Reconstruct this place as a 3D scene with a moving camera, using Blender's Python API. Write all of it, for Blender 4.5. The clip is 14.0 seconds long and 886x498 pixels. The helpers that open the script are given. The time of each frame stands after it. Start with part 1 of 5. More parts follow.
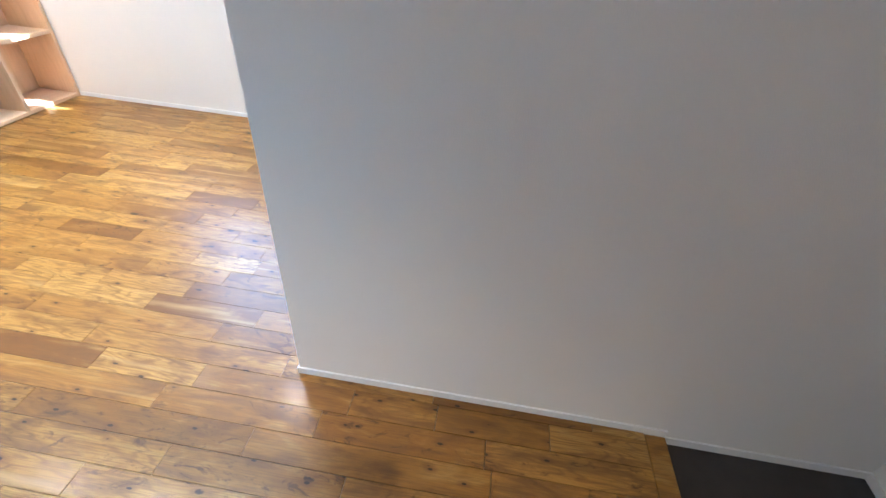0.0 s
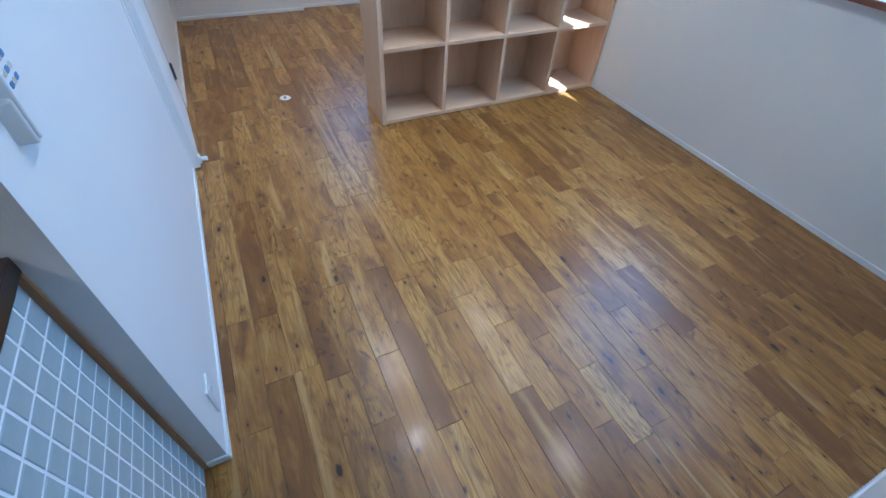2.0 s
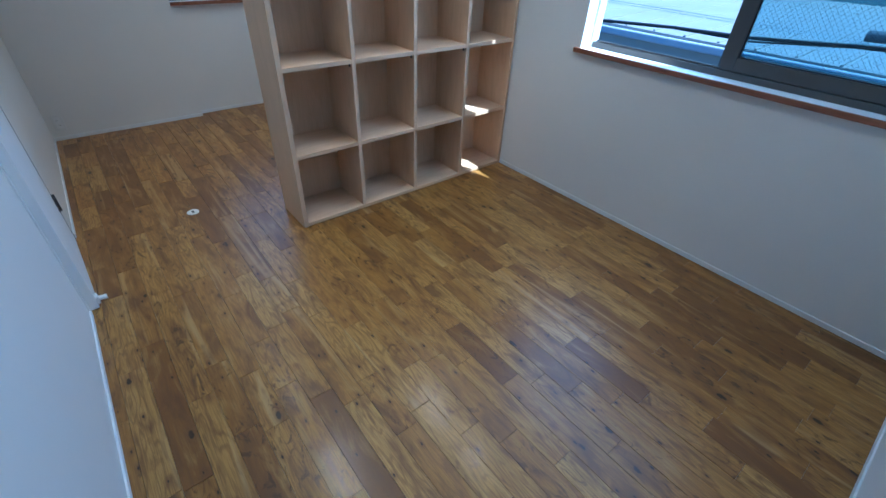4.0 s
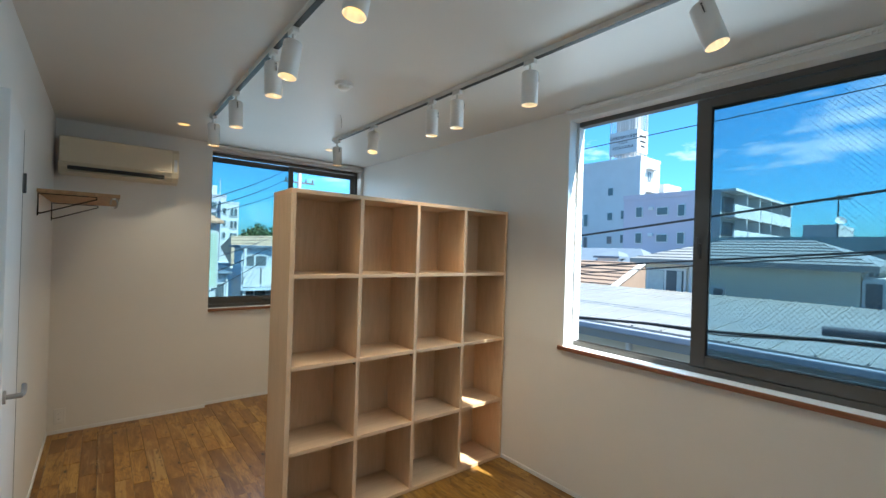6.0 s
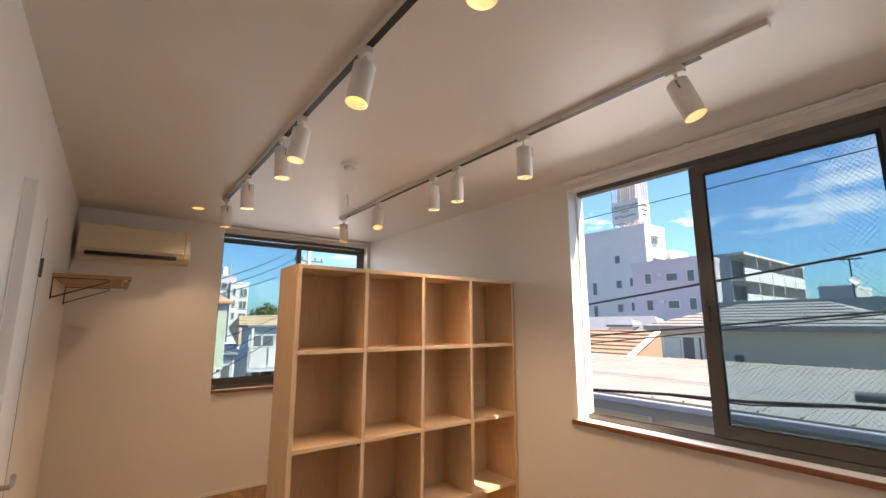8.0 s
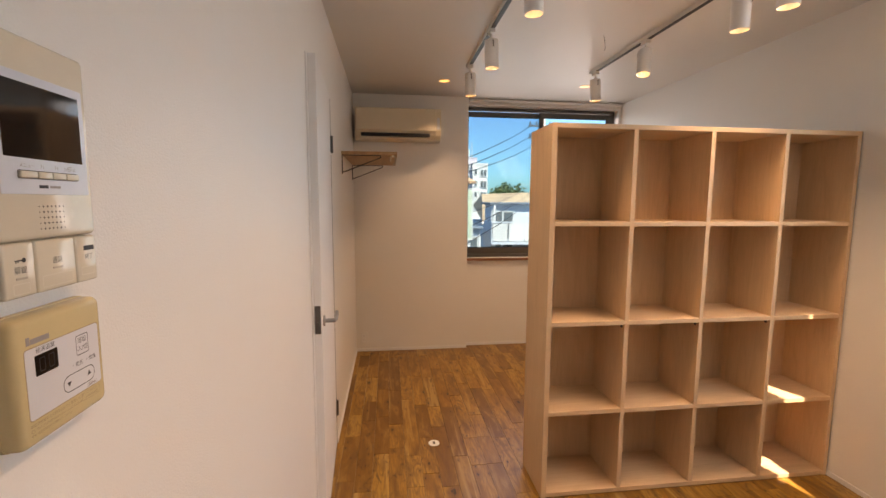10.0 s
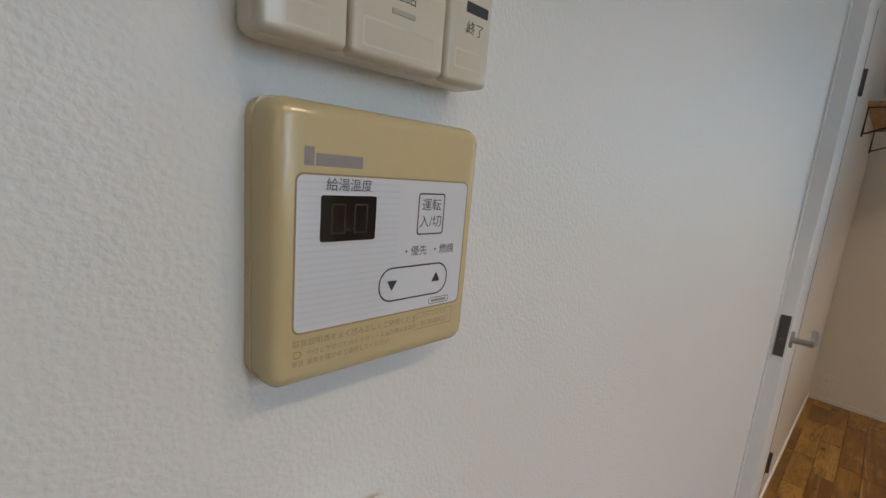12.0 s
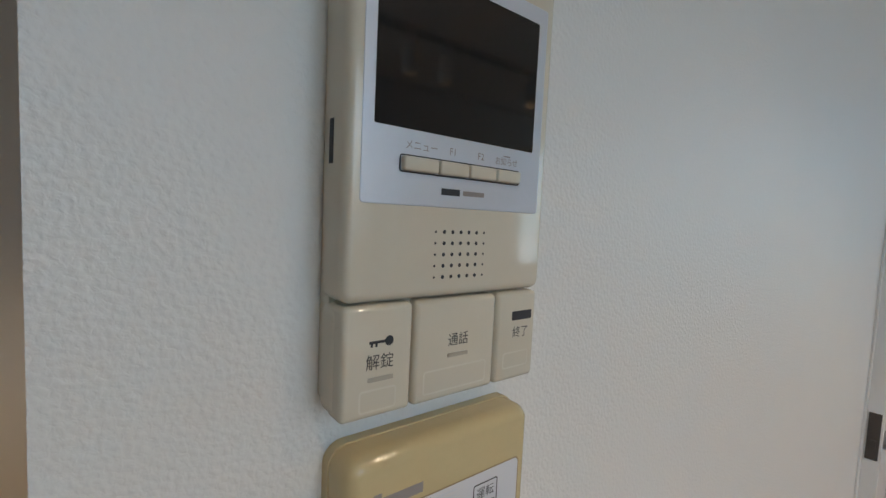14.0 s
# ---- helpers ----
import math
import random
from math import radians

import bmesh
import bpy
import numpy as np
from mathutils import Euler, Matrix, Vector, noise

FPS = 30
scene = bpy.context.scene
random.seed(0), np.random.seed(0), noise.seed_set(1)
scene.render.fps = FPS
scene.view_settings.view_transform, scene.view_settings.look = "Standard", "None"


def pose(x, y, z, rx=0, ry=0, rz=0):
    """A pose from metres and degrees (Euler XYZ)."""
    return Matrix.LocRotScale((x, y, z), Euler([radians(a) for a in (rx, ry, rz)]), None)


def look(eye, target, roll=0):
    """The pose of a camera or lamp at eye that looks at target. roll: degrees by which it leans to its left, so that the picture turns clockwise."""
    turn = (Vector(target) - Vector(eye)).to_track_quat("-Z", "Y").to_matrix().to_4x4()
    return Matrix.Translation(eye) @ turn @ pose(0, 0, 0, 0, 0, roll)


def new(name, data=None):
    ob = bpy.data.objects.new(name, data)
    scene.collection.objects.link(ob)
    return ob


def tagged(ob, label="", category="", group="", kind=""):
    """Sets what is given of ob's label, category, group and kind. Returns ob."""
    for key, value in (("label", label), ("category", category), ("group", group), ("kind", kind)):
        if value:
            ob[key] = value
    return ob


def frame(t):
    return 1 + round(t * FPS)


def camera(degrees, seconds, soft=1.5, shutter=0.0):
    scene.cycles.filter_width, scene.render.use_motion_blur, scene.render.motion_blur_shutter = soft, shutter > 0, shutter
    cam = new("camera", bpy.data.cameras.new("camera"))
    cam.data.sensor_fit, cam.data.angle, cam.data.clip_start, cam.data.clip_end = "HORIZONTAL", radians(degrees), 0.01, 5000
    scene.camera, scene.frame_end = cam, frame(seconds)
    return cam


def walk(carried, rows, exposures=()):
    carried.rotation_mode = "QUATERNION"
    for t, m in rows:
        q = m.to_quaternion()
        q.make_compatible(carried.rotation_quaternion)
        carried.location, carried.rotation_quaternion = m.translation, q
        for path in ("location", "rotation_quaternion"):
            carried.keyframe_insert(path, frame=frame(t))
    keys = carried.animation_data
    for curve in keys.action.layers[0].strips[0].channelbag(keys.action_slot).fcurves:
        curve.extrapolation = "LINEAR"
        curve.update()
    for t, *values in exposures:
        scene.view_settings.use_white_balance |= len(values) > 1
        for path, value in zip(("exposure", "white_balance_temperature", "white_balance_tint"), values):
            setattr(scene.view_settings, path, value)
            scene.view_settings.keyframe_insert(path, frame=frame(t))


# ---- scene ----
cam = camera(91.4, 14.0, 1.5)
PATH = [
    (0, (1.373, -0.126, 1.273), (1.236, 1.443, 0.041), 5.5),
    (0.5, (1.223, 0.017, 1.227), (0.467, 1.343, -0.066), 6.9),
    (1, (1.057, 0.142, 1.242), (-0.066, 1.059, -0.137), 6.4),
    (1.5, (0.865, 0.278, 1.312), (-0.364, 0.947, -0.117), 4.6),
    (2, (0.654, 0.31, 1.355), (-0.592, 0.973, -0.062), 3.9),
    (2.2, (0.567, 0.301, 1.362), (-0.653, 1.023, -0.05), 3.7),
    (4.3, (0.500, 0.33, 1.484), (-0.742, 1.449, 0.388), 3.8),
    (4.5, (0.504, 0.317, 1.505), (-0.801, 1.474, 0.525), 3.5),
    (5, (0.530, 0.305, 1.493), (-0.918, 1.523, 0.845), 2.5),
    (5.5, (0.564, 0.303, 1.527), (-0.969, 1.545, 1.2), 2.0),
    (6, (0.588, 0.3, 1.526), (-0.981, 1.539, 1.529), 1.8),
    (6.5, (0.605, 0.292, 1.522), (-0.960, 1.515, 1.754), 1.3),
    (7, (0.621, 0.292, 1.546), (-0.924, 1.506, 1.921), 1.2),
    (7.2, (0.621, 0.285, 1.528), (-0.903, 1.501, 1.975), 0.9),
    (9.3, (0.485, 0.366, 1.489), (-1.325, 1.205, 1.349), 0.2),
    (9.5, (0.428, 0.361, 1.474), (-1.439, 1.052, 1.286), 0.1),
    (10, (0.284, 0.32, 1.461), (-1.689, 0.569, 1.244), 0.3),
    (10.5, (0.136, 0.31, 1.445), (-1.803, -0.123, 1.222), 1.3),
    (11, (0.05, 0.291, 1.421), (-1.594, -0.816, 1.161), 2.4),
    (11.5, (-0.005, 0.228, 1.367), (-1.44, -1.126, 1.04), 4.2),
    (12, (-0.03, 0.171, 1.342), (-1.411, -1.23, 0.981), 4.9),
    (12.5, (-0.029, 0.15, 1.341), (-1.356, -1.299, 0.967), 4.5),
    (13, (-0.029, 0.149, 1.343), (-1.311, -1.336, 0.953), 4.0),
    (13.5, (-0.027, 0.153, 1.386), (-1.287, -1.364, 1.055), 3.2),
    (14, (-0.018, 0.168, 1.461), (-1.252, -1.399, 1.32), 2.7),
]
EXPOSURES = [
    (0.0, 3.55, 5000, 8),
    (0.5, 3.2, 4850, 7),
    (2.2, 2.05, 4200, 5),
    (4.5, 1.5, 4100, -2),
    (5.5, 1.62, 4500, -8),
    (6.0, 1.65, 6000, 3),
    (6.5, 1.72, 7000, 11),
    (9.5, 1.78, 9800, 36),
    (10.5, 1.98, 7700, 17),
    (11.0, 1.68, 6700, 10),
    (12.5, 1.45, 6600, 12),
    (14.0, 1.45, 6500, 10),
]
walk(cam, [(t, look(eye, target, roll)) for t, eye, target, roll in PATH], EXPOSURES)

# ---------------------------------------------------------------- sky and sun
SUN = Vector((1.0, 0.35, 1.51)).normalized()
world = bpy.data.worlds.new("sky")
scene.world = world
world.use_nodes = True
wn, wl = world.node_tree.nodes, world.node_tree.links
sky = wn.new("ShaderNodeTexSky")
sky.sky_type = "NISHITA"
sky.sun_disc = False
sky.sun_elevation = math.asin(SUN.z)
sky.sun_rotation = math.atan2(SUN.x, SUN.y)
bg = wn["Background"]
bg.inputs["Strength"].default_value = 0.094
wcoord = wn.new("ShaderNodeTexCoord")
wmap = wn.new("ShaderNodeMapping")
wmap.inputs["Scale"].default_value = (1.0, 1.0, 3.2)
cloud = wn.new("ShaderNodeTexNoise")
cloud.inputs["Scale"].default_value = 3.4
cloud.inputs["Detail"].default_value = 9.0
cloud.inputs["Roughness"].default_value = 0.62
cramp = wn.new("ShaderNodeMapRange")
cramp.inputs["From Min"].default_value = 0.57
cramp.inputs["From Max"].default_value = 0.74
wmix = wn.new("ShaderNodeMix")
wmix.data_type = "RGBA"
wmix.inputs["B"].default_value = (7.0, 7.3, 7.8, 1)
tint = wn.new("ShaderNodeMix")
tint.data_type = "RGBA"
tint.blend_type = "MULTIPLY"
tint.inputs["Factor"].default_value = 1.0
tint.inputs["B"].default_value = (0.35, 0.80, 1.12, 1)
wl.new(wcoord.outputs["Generated"], wmap.inputs["Vector"])
wl.new(wmap.outputs[0], cloud.inputs["Vector"])
wl.new(cloud.outputs["Fac"], cramp.inputs["Value"])
wl.new(sky.outputs[0], tint.inputs["A"])
wl.new(cramp.outputs[0], wmix.inputs["Factor"])
wl.new(tint.outputs["Result"], wmix.inputs["A"])
wl.new(wmix.outputs["Result"], bg.inputs["Color"])

sun = new("sun", bpy.data.lights.new("sun", "SUN"))
sun.data.energy = 5.0
sun.data.angle = radians(0.6)
sun.data.color = (1.0, 0.93, 0.82)
sun.matrix_world = look(SUN * 30, (0, 0, 0))

# Area lamps added outside both windows to boost the sky's light indoors.
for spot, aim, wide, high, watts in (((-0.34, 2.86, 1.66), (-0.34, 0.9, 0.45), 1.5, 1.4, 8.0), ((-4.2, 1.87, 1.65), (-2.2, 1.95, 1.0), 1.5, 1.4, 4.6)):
    d = bpy.data.lights.new("window_sky_fill", "AREA")
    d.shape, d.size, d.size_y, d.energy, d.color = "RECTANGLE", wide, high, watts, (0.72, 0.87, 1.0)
    new("window_sky_fill", d).matrix_world = look(spot, aim)

LAMP_WATTS = 12.0
KITCHEN_FILL_WATTS = 21.0
LAMP_COLOUR = (1.0, 0.78, 0.54)

# ---------------------------------------------------------------- helpers of this scene
def part(name, bm, material, parent=None, label=""):
    """Links a bmesh as one mesh object under parent."""
    me = bpy.data.meshes.new(name)
    bm.normal_update()
    bm.to_mesh(me)
    bm.free()
    me.materials.append(material)
    ob = new(name, me)
    ob.parent = parent
    if label:
        ob["label"] = label
    return ob


def box(bm, x0, x1, y0, y1, z0, z1, bevel=0.0, seg=2):
    """A box in bm, with rounded edges where bevel is given."""
    r = bmesh.ops.create_cube(bm, size=1.0, matrix=Matrix.Translation(((x0 + x1) / 2, (y0 + y1) / 2, (z0 + z1) / 2))
                              @ Matrix.Diagonal((abs(x1 - x0), abs(y1 - y0), abs(z1 - z0), 1)))
    if bevel:
        edges = list({e for v in r["verts"] for e in v.link_edges})
        bmesh.ops.bevel(bm, geom=edges, offset=bevel, segments=seg, profile=0.5, affect="EDGES", clamp_overlap=True)
    return bm


def boxes(*rows, bevel=0.0):
    bm = bmesh.new()
    for row in rows:
        box(bm, *row, bevel=bevel)
    return bm


def rod(bm, a, b, r, n=12, r2=None):
    """A round bar from a to b."""
    a, b = Vector(a), Vector(b)
    m = Matrix.Translation((a + b) / 2) @ (b - a).to_track_quat("Z", "Y").to_matrix().to_4x4()
    bmesh.ops.create_cone(bm, cap_ends=True, segments=n, radius1=r, radius2=r if r2 is None else r2, depth=(b - a).length, matrix=m)
    return bm


def smooth(ob, angle=40):
    ob.data.polygons.foreach_set("use_smooth", [True] * len(ob.data.polygons))
    ob.data.set_sharp_from_angle(angle=radians(angle))
    return ob


def lathe(bm, profile, n=28):
    """Turns (radius, z) rows round the z axis."""
    rings = []
    for r, z in profile:
        rings.append([bm.verts.new((r * math.cos(2 * math.pi * i / n), r * math.sin(2 * math.pi * i / n), z)) for i in range(n)])
    for a, b in zip(rings, rings[1:]):
        for i in range(n):
            bm.faces.new((a[i], a[(i + 1) % n], b[(i + 1) % n], b[i]))
    return bm


def tube(name, points, r, material, parent=None, label=""):
    """A bent round wire along points, as a mesh."""
    cu = bpy.data.curves.new(name, "CURVE")
    cu.dimensions, cu.bevel_depth, cu.bevel_resolution = "3D", r, 2
    sp = cu.splines.new("POLY")
    sp.points.add(len(points) - 1)
    for p, co in zip(sp.points, points):
        p.co = (*co, 1)
    tmp = bpy.data.objects.new("tmp", cu)
    scene.collection.objects.link(tmp)
    me = bpy.data.meshes.new_from_object(tmp.evaluated_get(bpy.context.evaluated_depsgraph_get()))
    bpy.data.objects.remove(tmp)
    me.name = name
    me.materials.clear()
    me.materials.append(material)
    me.polygons.foreach_set("use_smooth", [True] * len(me.polygons))
    ob = new(name, me)
    ob.parent = parent
    if label:
        ob["label"] = label
    return ob


def lettering(name, body, size, at, material, parent, align="LEFT", squeeze=1.0):
    """Flat printed words lying on the parent's local xy plane."""
    cu = bpy.data.curves.new(name, "FONT")
    cu.body, cu.size, cu.align_x, cu.align_y = body, size, align, "CENTER"
    tmp = bpy.data.objects.new("tmp", cu)
    scene.collection.objects.link(tmp)
    me = bpy.data.meshes.new_from_object(tmp.evaluated_get(bpy.context.evaluated_depsgraph_get()))
    bpy.data.objects.remove(tmp)
    me.name = name
    me.transform(Matrix.Diagonal((squeeze, 1, 1, 1)))
    me.materials.clear()
    me.materials.append(material)
    ob = new(name, me)
    ob.parent = parent
    ob.matrix_basis = Matrix.Translation(at)
    return ob


def empty(name, m, label, category, group="", kind=""):
    ob = new(name)
    ob.matrix_basis = m
    ob.empty_display_size = 0.1
    return tagged(ob, label, category, group, kind)


def structure(name, bm, material, label, category):
    return tagged(part(name, bm, material), label, category, kind="structure")


# ---------------------------------------------------------------- materials
def base(name, colour, rough=0.5, metal=0.0, spec=0.5):
    m = bpy.data.materials.new(name)
    m.use_nodes = True
    b = m.node_tree.nodes["Principled BSDF"]
    b.inputs["Base Color"].default_value = (*colour, 1)
    b.inputs["Roughness"].default_value = rough
    b.inputs["Metallic"].default_value = metal
    b.inputs["Specular IOR Level"].default_value = spec
    return m, m.node_tree.nodes, m.node_tree.links, b


def noise_node(n, l, scale, detail=3.0, rough=0.5, vec=None, distort=0.0):
    t = n.new("ShaderNodeTexNoise")
    t.inputs["Scale"].default_value = scale
    t.inputs["Detail"].default_value = detail
    t.inputs["Roughness"].default_value = rough
    t.inputs["Distortion"].default_value = distort
    if vec is not None:
        l.new(vec, t.inputs["Vector"])
    return t


def ramp_node(n, l, fac, stops):
    r = n.new("ShaderNodeValToRGB")
    e = r.color_ramp.elements
    while len(e) < len(stops):
        e.new(0.5)
    for el, (p, c) in zip(e, stops):
        el.position, el.color = p, (*c, 1)
    l.new(fac, r.inputs["Fac"])
    return r


def bump(n, l, b, height, strength, distance=0.001):
    k = n.new("ShaderNodeBump")
    k.inputs["Strength"].default_value = strength
    k.inputs["Distance"].default_value = distance
    l.new(height, k.inputs["Height"])
    l.new(k.outputs[0], b.inputs["Normal"])
    return k


def mottled(name, colour, rough=0.5, metal=0.0, amount=0.08, scale=6.0, fine=220.0, relief=0.15, depth=0.0006, spec=0.5):
    """A plain surface with slight stains at two scales and a fine relief."""
    m, n, l, b = base(name, colour, rough, metal, spec)
    tc = n.new("ShaderNodeTexCoord").outputs["Object"]
    a = noise_node(n, l, scale, 4, 0.55, tc)
    f = noise_node(n, l, fine, 3, 0.6, tc)
    mx = n.new("ShaderNodeMath")
    mx.operation = "MULTIPLY_ADD"
    l.new(f.outputs["Fac"], mx.inputs[0])
    mx.inputs[1].default_value = 0.35
    l.new(a.outputs["Fac"], mx.inputs[2])
    lo = tuple(c * (1 - amount) for c in colour)
    hi = tuple(min(1, c * (1 + amount)) for c in colour)
    r = ramp_node(n, l, mx.outputs[0], [(0.35, lo), (1.0, hi)])
    l.new(r.outputs["Color"], b.inputs["Base Color"])
    bump(n, l, b, f.outputs["Fac"], relief, depth)
    return m


def wallpaper(name, colour):
    """White vinyl paper with an orange-peel relief."""
    m, n, l, b = base(name, colour, 0.42)
    tc = n.new("ShaderNodeTexCoord").outputs["Object"]
    big = noise_node(n, l, 1.7, 4, 0.6, tc)
    r = ramp_node(n, l, big.outputs["Fac"], [(0.25, tuple(c * 0.955 for c in colour)), (0.8, colour)])
    l.new(r.outputs["Color"], b.inputs["Base Color"])
    peel = noise_node(n, l, 420.0, 2, 0.45, tc, 0.4)
    lump = n.new("ShaderNodeTexVoronoi")
    lump.feature = "SMOOTH_F1"
    lump.inputs["Scale"].default_value = 380.0
    l.new(tc, lump.inputs["Vector"])
    add = n.new("ShaderNodeMath")
    add.operation = "SUBTRACT"
    l.new(peel.outputs["Fac"], add.inputs[0])
    l.new(lump.outputs["Distance"], add.inputs[1])
    bump(n, l, b, add.outputs[0], 0.5, 0.0008)
    return m


def wood(name, dark, mid, light, seed_from="object", along="x", rough=0.35, spread=0.5, ring=9.0, pore_low=0.8):
    """Wood with grain along one axis, pores and streaks; each piece differs."""
    m, n, l, b = base(name, mid, rough)
    tc = n.new("ShaderNodeTexCoord").outputs["Object"]
    if seed_from == "island":
        rnd = n.new("ShaderNodeNewGeometry").outputs["Random Per Island"]
    else:
        rnd = n.new("ShaderNodeObjectInfo").outputs["Random"]
    off = n.new("ShaderNodeVectorMath")
    off.operation = "SCALE"
    off.inputs[0].default_value = (37.0, 53.0, 71.0)
    l.new(rnd, off.inputs["Scale"])
    mv = n.new("ShaderNodeVectorMath")
    mv.operation = "ADD"
    l.new(tc, mv.inputs[0])
    l.new(off.outputs[0], mv.inputs[1])
    mp = n.new("ShaderNodeMapping")
    mp.inputs["Scale"].default_value = {"x": (1.1, ring, ring), "y": (ring, 1.1, ring), "z": (ring, ring, 1.1)}[along]
    l.new(mv.outputs[0], mp.inputs["Vector"])
    figure = noise_node(n, l, 2.2, 5, 0.62, mp.outputs[0], 1.6)
    mp2 = n.new("ShaderNodeMapping")
    mp2.inputs["Scale"].default_value = {"x": (7, 260, 260), "y": (260, 7, 260), "z": (260, 260, 7)}[along]
    l.new(mv.outputs[0], mp2.inputs["Vector"])
    pores = noise_node(n, l, 1.0, 3, 0.6, mp2.outputs[0])
    r = ramp_node(n, l, figure.outputs["Fac"], [(0.22, dark), (0.5, mid), (0.8, light)])
    # tone of the single piece
    tone = n.new("ShaderNodeMapRange")
    tone.inputs["To Min"].default_value = 1.0 - spread
    tone.inputs["To Max"].default_value = 1.0 + spread * 0.45
    wn2 = n.new("ShaderNodeTexWhiteNoise")
    wn2.noise_dimensions = "1D"
    l.new(rnd, wn2.inputs["W"])
    skew = n.new("ShaderNodeMath")
    skew.operation = "POWER"
    l.new(wn2.outputs["Value"], skew.inputs[0])
    skew.inputs[1].default_value = 0.75
    l.new(skew.outputs[0], tone.inputs["Value"])
    pore = n.new("ShaderNodeMapRange")
    pore.inputs["From Min"].default_value = 0.3
    pore.inputs["From Max"].default_value = 0.62
    pore.inputs["To Min"].default_value = pore_low
    pore.inputs["To Max"].default_value = 1.04
    l.new(pores.outputs["Fac"], pore.inputs["Value"])
    mul = n.new("ShaderNodeMath")
    mul.operation = "MULTIPLY"
    l.new(tone.outputs[0], mul.inputs[0])
    l.new(pore.outputs[0], mul.inputs[1])
    sc = n.new("ShaderNodeVectorMath")
    sc.operation = "SCALE"
    l.new(r.outputs["Color"], sc.inputs[0])
    l.new(mul.outputs[0], sc.inputs["Scale"])
    hue = n.new("ShaderNodeVectorMath")
    hue.operation = "MULTIPLY_ADD"
    l.new(wn2.outputs["Color"], hue.inputs[0])
    hue.inputs[1].default_value = (spread * 0.16, spread * 0.16, spread * 0.24)
    hue.inputs[2].default_value = (1 - spread * 0.08, 1 - spread * 0.08, 1 - spread * 0.12)
    hm = n.new("ShaderNodeVectorMath")
    hm.operation = "MULTIPLY"
    l.new(sc.outputs[0], hm.inputs[0])
    l.new(hue.outputs[0], hm.inputs[1])
    colour = hm.outputs[0]
    l.new(colour, b.inputs["Base Color"])
    rr = n.new("ShaderNodeMapRange")
    rr.inputs["To Min"].default_value = rough * 0.8
    rr.inputs["To Max"].default_value = min(1, rough * 1.35)
    l.new(figure.outputs["Fac"], rr.inputs["Value"])
    l.new(rr.outputs[0], b.inputs["Roughness"])
    bump(n, l, b, pores.outputs["Fac"], 0.25, 0.0006)
    return m


